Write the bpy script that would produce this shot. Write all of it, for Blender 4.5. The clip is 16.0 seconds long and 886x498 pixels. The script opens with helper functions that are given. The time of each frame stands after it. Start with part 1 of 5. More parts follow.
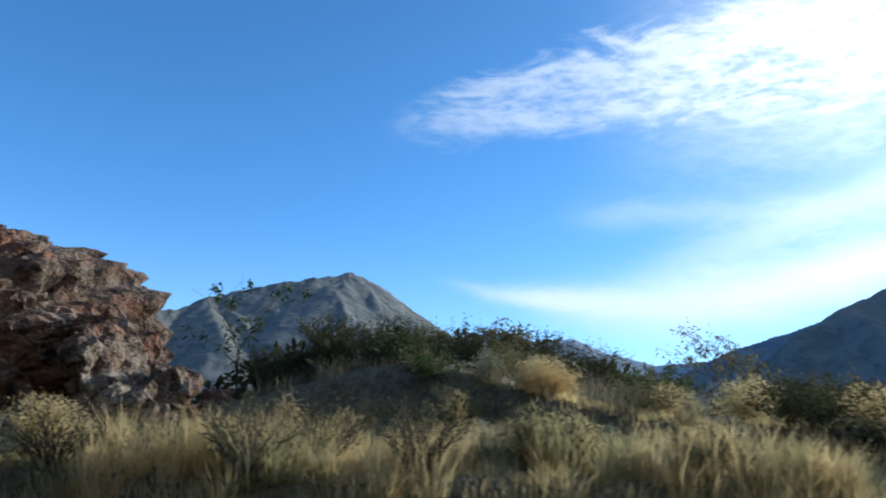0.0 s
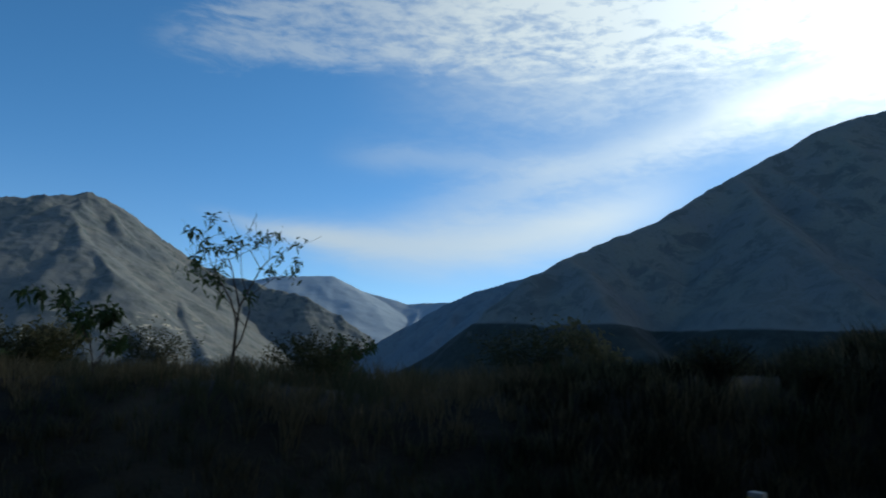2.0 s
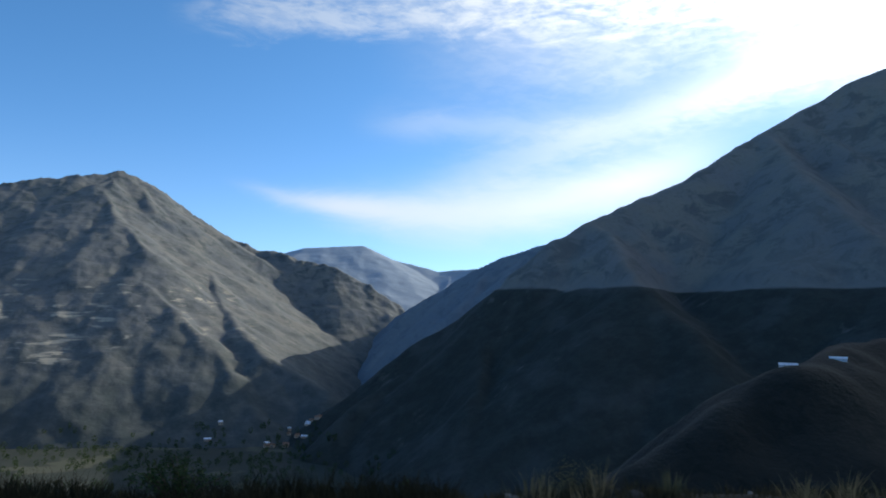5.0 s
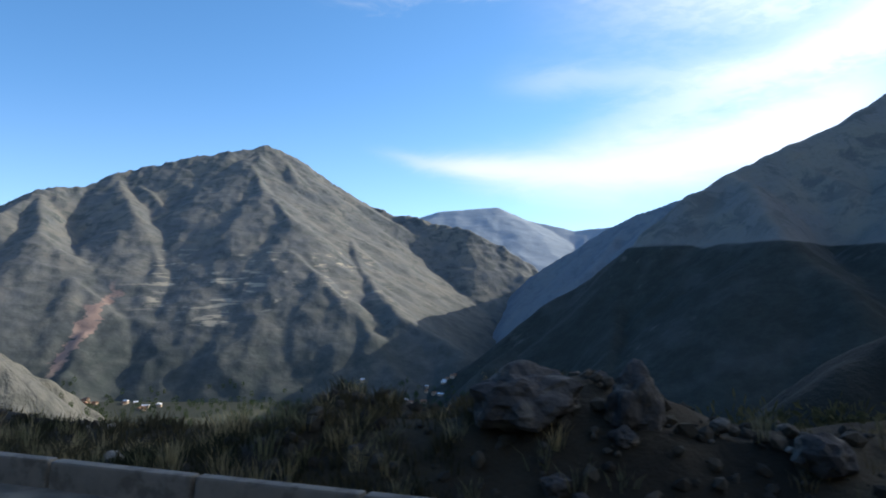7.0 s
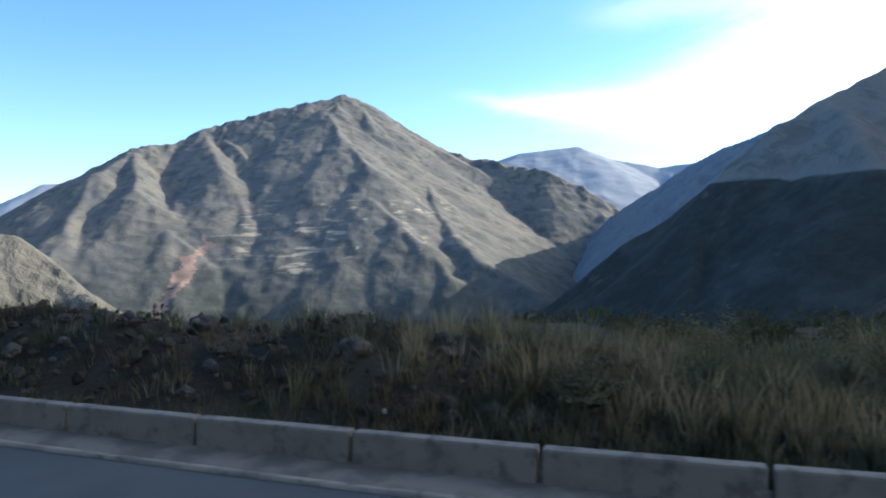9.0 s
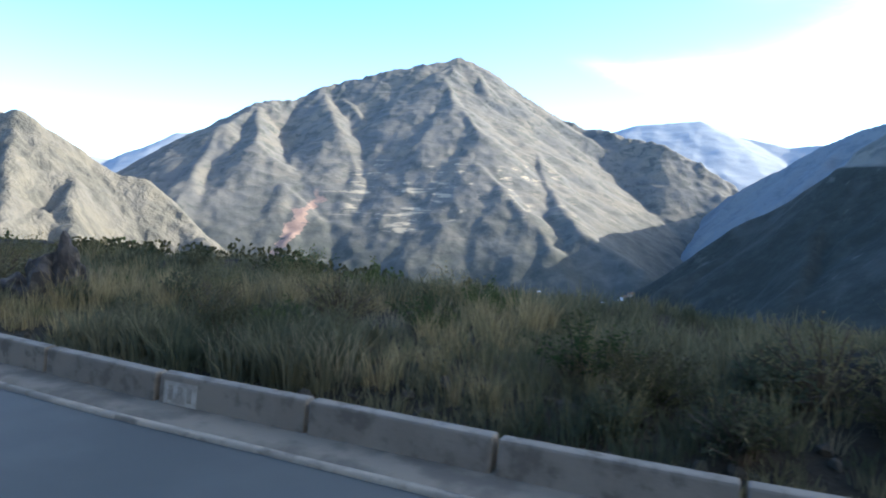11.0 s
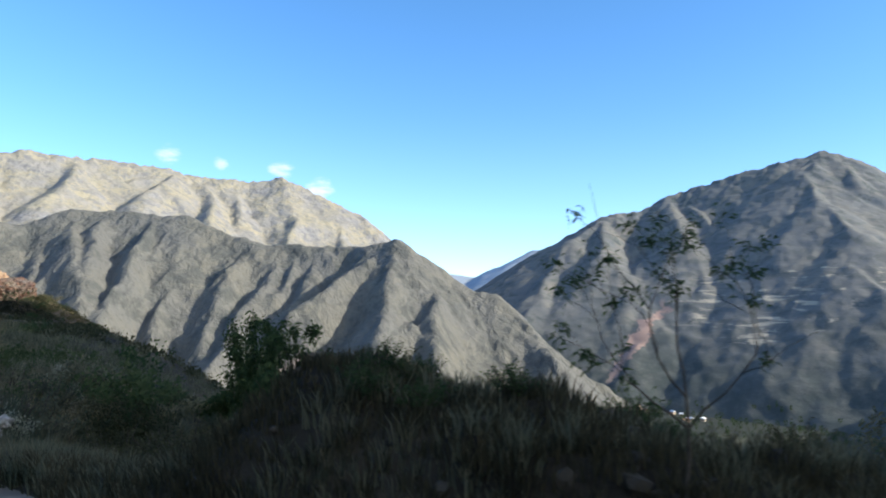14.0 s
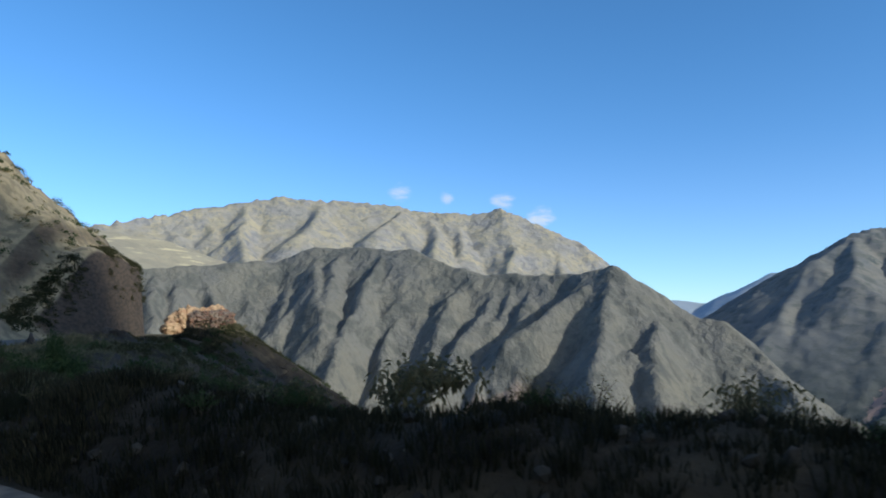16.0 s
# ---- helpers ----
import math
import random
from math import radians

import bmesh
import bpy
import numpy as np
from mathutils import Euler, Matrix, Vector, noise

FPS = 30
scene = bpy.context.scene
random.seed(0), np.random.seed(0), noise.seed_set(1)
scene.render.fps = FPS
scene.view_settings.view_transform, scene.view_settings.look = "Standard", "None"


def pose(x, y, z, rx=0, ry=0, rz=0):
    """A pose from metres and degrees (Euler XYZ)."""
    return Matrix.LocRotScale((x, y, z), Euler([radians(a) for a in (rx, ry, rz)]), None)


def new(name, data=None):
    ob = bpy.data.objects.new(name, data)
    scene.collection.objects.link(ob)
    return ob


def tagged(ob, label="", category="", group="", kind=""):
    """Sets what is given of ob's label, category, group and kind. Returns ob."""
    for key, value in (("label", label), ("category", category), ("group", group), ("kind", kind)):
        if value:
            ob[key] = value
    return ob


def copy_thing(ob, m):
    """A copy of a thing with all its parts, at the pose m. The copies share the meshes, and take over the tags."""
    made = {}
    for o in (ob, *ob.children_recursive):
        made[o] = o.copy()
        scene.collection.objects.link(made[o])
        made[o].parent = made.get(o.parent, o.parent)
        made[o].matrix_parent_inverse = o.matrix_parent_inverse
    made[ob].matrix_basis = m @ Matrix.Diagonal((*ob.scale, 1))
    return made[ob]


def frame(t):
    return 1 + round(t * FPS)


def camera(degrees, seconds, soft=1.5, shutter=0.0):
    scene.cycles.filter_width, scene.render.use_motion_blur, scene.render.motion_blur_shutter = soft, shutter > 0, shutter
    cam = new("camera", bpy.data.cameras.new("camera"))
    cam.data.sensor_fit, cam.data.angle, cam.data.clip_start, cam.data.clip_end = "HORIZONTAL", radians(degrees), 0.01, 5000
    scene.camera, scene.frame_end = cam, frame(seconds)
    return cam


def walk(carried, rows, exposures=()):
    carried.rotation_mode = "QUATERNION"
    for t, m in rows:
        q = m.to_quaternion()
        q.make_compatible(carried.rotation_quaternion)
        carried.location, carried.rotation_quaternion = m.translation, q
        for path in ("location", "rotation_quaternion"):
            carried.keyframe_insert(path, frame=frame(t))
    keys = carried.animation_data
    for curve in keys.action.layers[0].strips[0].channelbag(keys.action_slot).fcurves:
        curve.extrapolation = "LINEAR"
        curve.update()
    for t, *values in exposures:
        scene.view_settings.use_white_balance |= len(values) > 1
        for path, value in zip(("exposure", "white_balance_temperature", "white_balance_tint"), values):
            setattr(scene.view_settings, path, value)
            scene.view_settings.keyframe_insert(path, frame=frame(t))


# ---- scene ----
cam = camera(63.8, 16.0, soft=1.85, shutter=0.1)
PATH = [
    (0.0, pose(0.00, 0.00, -0.40, 102.81, -2.23, -0.51)),
    (0.5, pose(3.84, -1.71, -0.35, 102.28, -1.29, -5.92)),
    (1.0, pose(7.67, -3.42, -0.20, 100.86, -1.77, -11.49)),
    (1.5, pose(11.51, -5.12, 0.01, 99.69, -2.34, -16.38)),
    (2.0, pose(15.35, -6.83, 0.28, 98.56, -2.77, -19.67)),
    (2.5, pose(19.18, -8.54, 0.59, 97.24, -2.68, -20.09)),
    (3.0, pose(23.02, -10.25, 0.92, 97.35, -2.17, -21.57)),
    (5.5, pose(42.25, -18.69, 2.16, 94.31, 0.01, -12.71)),
    (6.0, pose(46.11, -20.35, 2.20, 92.22, 1.67, -8.44)),
    (6.5, pose(49.97, -22.00, 2.20, 93.55, 0.34, -8.38)),
    (7.0, pose(53.83, -23.65, 2.20, 92.49, -0.40, -5.65)),
    (7.5, pose(57.71, -25.26, 2.20, 91.65, 0.33, -3.67)),
    (8.0, pose(61.62, -26.80, 2.20, 89.77, 1.19, -1.11)),
    (10.5, pose(81.63, -33.11, 2.20, 86.64, -1.19, 5.68)),
    (11.0, pose(85.74, -33.98, 2.20, 85.22, -2.25, 9.97)),
    (11.5, pose(89.90, -34.52, 2.20, 84.47, -2.22, 14.31)),
    (12.0, pose(94.09, -34.73, 2.20, 83.89, -2.20, 18.52)),
    (12.5, pose(98.27, -34.70, 2.20, 84.67, -1.48, 24.51)),
    (13.0, pose(102.42, -34.44, 2.20, 89.56, -0.02, 28.62)),
    (13.5, pose(106.55, -33.96, 2.20, 91.65, -0.58, 32.73)),
    (14.0, pose(110.64, -33.24, 2.20, 93.49, -0.59, 37.77)),
    (14.5, pose(114.67, -32.24, 2.20, 94.27, -0.09, 42.65)),
    (15.0, pose(118.63, -30.98, 2.20, 95.69, 0.56, 47.46)),
    (15.5, pose(122.52, -29.49, 2.20, 95.70, 0.31, 51.34)),
    (16.0, pose(126.32, -27.78, 2.20, 95.61, -0.18, 55.63)),
]
EXPOSURE = [
    (0.0, 0.48, 5700, 2), (0.5, 0.07, 5650, 0), (1.0, -0.22, 5750, -2), (1.5, -0.3, 5850, -3), (3.0, -0.22, 5950, -2), (5.5, 0.4, 6350, 6), (7.0, 0.6, 6550, 7),
    (8.0, 0.85, 6700, 8), (10.5, 1.7, 6850, 8), (11.5, 2.0, 6700, 8), (12.5, 2.28, 6550, 8), (13.0, 2.0, 6700, 8), (13.5, 1.42, 6800, 7), (14.0, 1.05, 6450, 7),
    (14.5, 0.75, 6250, 5), (16.0, 0.36, 6100, 4),
]
walk(cam, PATH, EXPOSURE)

# ---- light ----
SUN_AZ, SUN_EL = 67.0, 22.42           # degrees to the right of +y, degrees up
SUN_DIR = Vector((math.sin(radians(SUN_AZ)) * math.cos(radians(SUN_EL)),
                  math.cos(radians(SUN_AZ)) * math.cos(radians(SUN_EL)), math.sin(radians(SUN_EL))))
sun = new("sun", bpy.data.lights.new("sun", "SUN"))
sun.data.energy, sun.data.angle, sun.data.color = 3.3, radians(0.25), (1.0, 0.92, 0.81)
sun.rotation_euler = SUN_DIR.to_track_quat("Z", "Y").to_euler()


class V:
    """A socket or number with arithmetic, to write node formulas plainly."""

    def __init__(self, nt, s):
        self.nt, self.s = nt, s

    def op(self, kind, *args):
        n = self.nt.nodes.new("ShaderNodeMath")
        n.operation = kind
        for k, a in enumerate((self, *args)):
            v = a.s if isinstance(a, V) else a
            if isinstance(v, (int, float)):
                n.inputs[k].default_value = v
            else:
                self.nt.links.new(v, n.inputs[k])
        return V(self.nt, n.outputs[0])

    def __add__(self, o):
        return self.op("ADD", o)

    def __sub__(self, o):
        return self.op("SUBTRACT", o)

    def __mul__(self, o):
        return self.op("MULTIPLY", o)

    def __truediv__(self, o):
        return self.op("DIVIDE", o)

    def step(self, a, b):
        """0 below a, 1 above b, smooth between."""
        n = self.nt.nodes.new("ShaderNodeMapRange")
        n.interpolation_type = "SMOOTHSTEP"
        n.inputs["From Min"].default_value, n.inputs["From Max"].default_value = a, b
        self.nt.links.new(self.s, n.inputs["Value"])
        return V(self.nt, n.outputs["Result"])

    def bell(self, mid, wide):
        q = (self - mid) / wide
        return (q * q * -1.0).op("EXPONENT")


def mix(nt, fac, a, b, kind="MIX"):
    n = nt.nodes.new("ShaderNodeMix")
    n.data_type, n.blend_type, n.clamp_factor = "RGBA", kind, True
    for sock, v in ((n.inputs[0], fac), (n.inputs[6], a), (n.inputs[7], b)):
        v = v.s if isinstance(v, V) else v
        if isinstance(v, (int, float)):
            sock.default_value = v
        elif isinstance(v, (tuple, list)):
            sock.default_value = (*v[:3], 1)
        else:
            nt.links.new(v, sock)
    return n.outputs[2]


def noise_node(nt, vec, scale, detail=4.0, rough=0.55, distort=0.0):
    n = nt.nodes.new("ShaderNodeTexNoise")
    n.inputs["Scale"].default_value, n.inputs["Detail"].default_value = scale, detail
    n.inputs["Roughness"].default_value, n.inputs["Distortion"].default_value = rough, distort
    nt.links.new(vec, n.inputs["Vector"])
    return V(nt, n.outputs["Fac"])


def stretched(nt, vec, sx, sy, sz, turn=0.0):
    n = nt.nodes.new("ShaderNodeMapping")
    n.inputs["Scale"].default_value = (sx, sy, sz)
    n.inputs["Rotation"].default_value = (0, 0, radians(turn))
    nt.links.new(vec, n.inputs["Vector"])
    return n.outputs[0]


def make_world():
    world = bpy.data.worlds.new("sky")
    scene.world = world
    world.use_nodes = True
    nt = world.node_tree
    nt.nodes.clear()
    sky = nt.nodes.new("ShaderNodeTexSky")
    sky.sky_type, sky.sun_disc = "NISHITA", False
    sky.sun_elevation, sky.sun_rotation = radians(SUN_EL), radians(SUN_AZ)
    sky.altitude, sky.air_density, sky.dust_density, sky.ozone_density = 3000, 1.0, 1.2, 2.0
    tex = nt.nodes.new("ShaderNodeTexCoord").outputs["Generated"]
    sep = nt.nodes.new("ShaderNodeSeparateXYZ")
    nt.links.new(tex, sep.inputs[0])
    x, y, z = (V(nt, sep.outputs[k]) for k in range(3))
    az = x.op("ARCTAN2", y) * 57.2958
    el = z.op("ARCSINE") * 57.2958
    # cirrus in layers, thicker towards the sun
    plane = nt.nodes.new("ShaderNodeCombineXYZ")
    nt.links.new(az.s, plane.inputs[0])
    nt.links.new(el.s, plane.inputs[1])
    p = plane.outputs[0]
    fine = noise_node(nt, stretched(nt, p, 0.16, 0.5, 1, -14), 1.0, 9, 0.62, 0.6)
    soft = noise_node(nt, stretched(nt, p, 0.05, 0.16, 1, -12), 1.0, 5, 0.55, 0.4)
    ripple = noise_node(nt, stretched(nt, p, 0.55, 1.6, 1, -22), 1.0, 5, 0.6, 0.3)
    ragged = (fine - 0.5) * 7.0
    toward = az.step(-12, 34)
    low1 = az.op("MINIMUM", 14.0) * 0.08 + 21.6
    top1 = az.op("MINIMUM", 9.0) * 0.3 + az * 0.1 + 24.9
    up1 = (el - low1 + ragged * 0.7).step(-1.2, 1.6) * (top1 - el + ragged * 0.9).step(-0.9, 1.4) * az.step(-6.5, 0.5)
    thin1 = (fine * 0.6 + ripple * 0.4).step(0.34, 0.6)
    cloud1 = up1 * (thin1 * 0.62 + 0.2) * (toward * 0.5 + 0.5)
    under = el.step(13, 24) * el.step(40, 26) * az.step(9, 35) * (soft.step(0.3, 0.65) * 0.45 + ripple.step(0.35, 0.65) * 0.25 + 0.2)
    mid2 = (az - 14) * (az - 14) * 0.008 + 8.6
    wide2 = az.step(-2, 22) * 1.9 + 0.4
    cloud2 = ((el - mid2 + (fine - 0.5) * 1.6) / wide2).bell(0, 1) * az.step(-1.5, 9) * az.step(42, 30) * (soft * 0.5 + 0.62)
    mid3 = (az - 20) * 0.28 + 12.4
    cloud3 = ((el - mid3 + (ripple - 0.5) * 2.2) / 1.7).bell(0, 1) * az.step(12, 28) * 0.5
    streak = ((el - 15.6 + (fine - 0.5) * 2.5) / 1.1).bell(0, 1) * az.step(8, 15) * az.step(34, 22) * 0.25
    puff = None
    for a0, e0, r in ((-50.7, 9.5, 0.8), (-47.8, 8.1, 0.9), (-55.4, 9.7, 0.5), (-59.2, 10.1, 0.8)):
        da, de = (az - a0) / r, (el - e0) / (r * 0.8)
        one = (da * da + de * de + (ripple - 0.5) * 5.0 + (fine - 0.5) * 4.0).step(1.8, -1.6) * 0.95
        puff = one if puff is None else puff + one
    cover = (cloud1 + under + cloud2 + cloud3 + streak + puff).op("MINIMUM", 1.0).op("MAXIMUM", 0.0)
    sunv = nt.nodes.new("ShaderNodeVectorMath")
    sunv.operation = "DOT_PRODUCT"
    nt.links.new(tex, sunv.inputs[0])
    sunv.inputs[1].default_value = SUN_DIR
    off = V(nt, sunv.outputs["Value"]).op("MINIMUM", 1.0).op("ARCCOSINE") * 57.2958
    glow = (off / -15.0).op("EXPONENT") * 14.0 + (off / -30.0).op("EXPONENT") * 6.0 + 4.6
    comb = nt.nodes.new("ShaderNodeCombineXYZ")
    for k, tint in enumerate((1.0, 1.0, 1.02)):
        nt.links.new((glow * tint).s, comb.inputs[k])
    blue = mix(nt, 1.0, sky.outputs[0], mix(nt, el.step(0, 24), (0.77, 0.95, 1.18), (0.64, 1.02, 1.25)), "MULTIPLY")
    halo = (off / -14.0).op("EXPONENT") * 0.9
    sky_all = mix(nt, (cover * 0.85 + halo + el.step(15, 1) * 0.07).op("MINIMUM", 1.0), blue, comb.outputs[0])
    bg = nt.nodes.new("ShaderNodeBackground")
    nt.links.new(sky_all, bg.inputs[0])
    bg.inputs[1].default_value = 0.13
    out = nt.nodes.new("ShaderNodeOutputWorld")
    nt.links.new(bg.outputs[0], out.inputs[0])


make_world()


# ---- materials ----
def material(name, paint, rough=0.9, bump=None, strength=0.4, distance=0.05, spec=0.2):
    """paint(nt, position) gives the colour socket or tuple; bump(nt, position) the relief."""
    m = bpy.data.materials.new(name)
    m.use_nodes = True
    nt = m.node_tree
    bsdf = nt.nodes["Principled BSDF"]
    geo = nt.nodes.new("ShaderNodeNewGeometry")
    pos = geo.outputs["Position"]
    c = paint(nt, pos)
    if isinstance(c, tuple):
        bsdf.inputs["Base Color"].default_value = (*c, 1)
    else:
        nt.links.new(c, bsdf.inputs["Base Color"])
    bsdf.inputs["Roughness"].default_value = rough
    bsdf.inputs["Specular IOR Level"].default_value = spec
    if bump:
        b = nt.nodes.new("ShaderNodeBump")
        b.inputs["Strength"].default_value, b.inputs["Distance"].default_value = strength, distance
        nt.links.new(bump(nt, pos).s, b.inputs["Height"])
        nt.links.new(b.outputs[0], bsdf.inputs["Normal"])
    return m


def two_tone(a, b, scale, c=None, scale2=None, lo=0.4, hi=0.6):
    def paint(nt, pos):
        col = mix(nt, noise_node(nt, pos, scale, 6).step(lo, hi), a, b)
        if c:
            col = mix(nt, noise_node(nt, pos, scale2, 5).step(0.5, 0.66), col, c)
        return col
    return paint


def height(nt, pos):
    s = nt.nodes.new("ShaderNodeSeparateXYZ")
    nt.links.new(pos, s.inputs[0])
    return V(nt, s.outputs[2])


def slope_up(nt):
    s = nt.nodes.new("ShaderNodeSeparateXYZ")
    nt.links.new(nt.nodes.new("ShaderNodeNewGeometry").outputs["Normal"], s.inputs[0])
    return V(nt, s.outputs[2])


def mountain_paint(rock, scrub, grass, field=None, field_z=(0, 1), green_below=None, scar=None, field_at=None, cut_above=None, grain=1.0, low=None):
    def paint(nt, pos):
        col = mix(nt, noise_node(nt, pos, 0.006 * grain, 8, 0.62).step(0.4, 0.62), rock, grass)
        col = mix(nt, noise_node(nt, pos, 0.016 * grain, 8, 0.68, 0.6).step(0.47, 0.6), col, scrub)
        spots = noise_node(nt, pos, 0.11 * grain, 4, 0.7).step(0.52, 0.68)
        col = mix(nt, spots * 0.3, col, tuple(v * 0.55 for v in scrub))
        up = slope_up(nt)
        col = mix(nt, up.step(0.66, 0.92) * 0.55, col, grass)
        z = height(nt, pos)
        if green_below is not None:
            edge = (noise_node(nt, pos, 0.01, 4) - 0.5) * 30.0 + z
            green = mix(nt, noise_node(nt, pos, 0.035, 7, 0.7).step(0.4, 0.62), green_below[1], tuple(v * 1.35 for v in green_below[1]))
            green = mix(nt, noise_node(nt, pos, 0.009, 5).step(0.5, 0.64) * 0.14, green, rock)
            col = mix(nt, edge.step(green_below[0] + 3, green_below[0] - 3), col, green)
        if low is not None:
            # scrub and orchards thinning out uphill
            rise = (noise_node(nt, pos, 0.005, 6, 0.65) - 0.5) * 420.0 + z
            col = mix(nt, rise.step(low[0], low[0] - low[1]) * (noise_node(nt, pos, 0.03, 6, 0.7).step(0.3, 0.6) * 0.35 + 0.5), col, low[2])
        if cut_above is not None:
            # bare earth of the road cut, with fans running down from it
            fans = noise_node(nt, stretched(nt, pos, 0.02, 0.02, 0.004), 1.0, 4, 0.6)
            bare = z.step(cut_above - 2, cut_above + 3) * ((fans - 0.5) * 90.0 + z).step(cut_above + 34, cut_above + 8)
            col = mix(nt, bare * 0.6, col, (0.2, 0.19, 0.172))
            slide = fans.step(0.6, 0.72) * z.step(cut_above + 3, cut_above - 8) * noise_node(nt, pos, 0.004, 3).step(0.45, 0.6)
            col = mix(nt, slide * 0.5, col, (0.16, 0.15, 0.13))
        if field:
            strips = noise_node(nt, stretched(nt, pos, 0.009, 0.009, 0.085), 1.0, 4, 0.6).step(0.53, 0.6)
            patch = noise_node(nt, pos, 0.006, 3).step(0.42, 0.52)
            band = z.step(field_z[0], field_z[0] + 12) * z.step(field_z[1], field_z[1] - 12)
            if field_at:
                fs = nt.nodes.new("ShaderNodeSeparateXYZ")
                nt.links.new(pos, fs.inputs[0])
                fx, fy = V(nt, fs.outputs[0]), V(nt, fs.outputs[1])
                band = band * (fx.bell(field_at[0], field_at[2]) * fy.bell(field_at[1], field_at[3])).step(0.25, 0.6)
                patch = patch * noise_node(nt, pos, 0.02, 3).step(0.42, 0.55)
            col = mix(nt, strips * patch * band * 0.95, col, field)
        if scar:
            s = nt.nodes.new("ShaderNodeSeparateXYZ")
            nt.links.new(pos, s.inputs[0])
            sx, sy = V(nt, s.outputs[0]), V(nt, s.outputs[1])
            lean = (noise_node(nt, pos, 0.02, 5, 0.7) - 0.5) * 110.0
            near = ((sx - scar[0] + lean) / scar[2]).bell(0, 1) * ((sy - scar[1]) / scar[3]).bell(0, 1)
            col = mix(nt, near.step(0.3, 0.6), col, scar[4])
        return col
    return paint


def relief(scale, scale2=None, rill=None):
    def bump(nt, pos):
        n = noise_node(nt, pos, scale, 5, 0.56)
        if rill:
            n = n + noise_node(nt, stretched(nt, pos, rill, rill, rill * 0.14), 1.0, 3, 0.55, 0.3) * 1.1
        return n + noise_node(nt, pos, scale2, 4, 0.6) * 0.4 if scale2 else n
    return bump


# Bluish tint in the rock colours stands in for distance haze.
M_MASSIF = material("massif_rock_haze_tint", mountain_paint((0.126, 0.137, 0.144), (0.075, 0.09, 0.09), (0.182, 0.174, 0.152), grain=1.5, low=(10, 230, (0.05, 0.064, 0.06)),
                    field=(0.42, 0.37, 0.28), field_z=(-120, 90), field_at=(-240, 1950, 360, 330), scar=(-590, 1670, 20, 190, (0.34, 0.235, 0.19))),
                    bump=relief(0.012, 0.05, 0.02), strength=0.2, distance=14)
M_PYRAMID = material("ridge_scree", mountain_paint((0.142, 0.14, 0.127), (0.095, 0.098, 0.089), (0.158, 0.151, 0.125),
                     scar=(-700, 620, 60, 90, (0.27, 0.212, 0.17))), bump=relief(0.03, None, 0.05), strength=0.85, distance=9)
M_TAN = material("tan_hill", mountain_paint((0.255, 0.246, 0.238), (0.188, 0.186, 0.184), (0.34, 0.3, 0.21), grain=2.2),
                 bump=relief(0.02, 0.07, 0.03), strength=0.5, distance=16)
M_GOLD = material("golden_fields", mountain_paint((0.27, 0.25, 0.2), (0.2, 0.187, 0.155), (0.34, 0.3, 0.21), field=(0.55, 0.47, 0.29), field_z=(60, 320)),
                  bump=relief(0.02), strength=0.4, distance=8)
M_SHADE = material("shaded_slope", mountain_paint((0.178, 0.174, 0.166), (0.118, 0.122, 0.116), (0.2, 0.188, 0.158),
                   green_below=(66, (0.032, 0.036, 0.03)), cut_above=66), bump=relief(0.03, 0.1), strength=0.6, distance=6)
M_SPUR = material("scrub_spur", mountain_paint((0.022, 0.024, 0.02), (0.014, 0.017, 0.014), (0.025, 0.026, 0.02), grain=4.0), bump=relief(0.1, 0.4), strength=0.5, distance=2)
# Haze of the farthest hills is put into their pale blue base colours.
M_FAR = material("far_range_haze_tint", mountain_paint((0.29, 0.345, 0.41), (0.27, 0.325, 0.39), (0.31, 0.355, 0.4)),
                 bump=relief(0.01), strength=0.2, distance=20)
# Lighter, bluer base colours here replace the haze before this ridge.
M_MID = material("mid_ridge_haze_tint", mountain_paint((0.175, 0.2, 0.225), (0.14, 0.163, 0.187), (0.19, 0.21, 0.22)),
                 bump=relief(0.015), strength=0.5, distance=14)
M_VALLEY = material("valley_floor", mountain_paint((0.05, 0.055, 0.046), (0.028, 0.037, 0.03), (0.055, 0.06, 0.043),
                    field=(0.1, 0.1, 0.065), field_z=(-300, -190)), bump=relief(0.05), strength=0.3, distance=3)


# ---- terrain ----
def lattice(ix, iy, seed):
    h = (ix * 374761393 + iy * 668265263 + seed * 974711) & 0xFFFFFFFF
    h = ((h ^ (h >> 13)) * 1274126177) & 0xFFFFFFFF
    return ((h ^ (h >> 16)) & 0xFFFF) / 65535.0


def value_noise(x, y, seed=0):
    ix, iy = np.floor(x).astype(np.int64), np.floor(y).astype(np.int64)
    fx, fy = x - ix, y - iy
    fx, fy = fx * fx * (3 - 2 * fx), fy * fy * (3 - 2 * fy)
    a, b = lattice(ix, iy, seed), lattice(ix + 1, iy, seed)
    c, d = lattice(ix, iy + 1, seed), lattice(ix + 1, iy + 1, seed)
    return (a * (1 - fx) + b * fx) * (1 - fy) + (c * (1 - fx) + d * fx) * fy


def fbm(x, y, octaves=5, seed=0, ridged=False):
    out, amp, total = 0.0, 1.0, 0.0
    for k in range(octaves):
        n = value_noise(x * 2**k + 17.3 * k, y * 2**k - 9.1 * k, seed + k)
        if ridged:
            n = 1 - abs(2 * n - 1)
        out, total, amp = out + amp * n, total + amp, amp * 0.5
    return out / total - 0.5


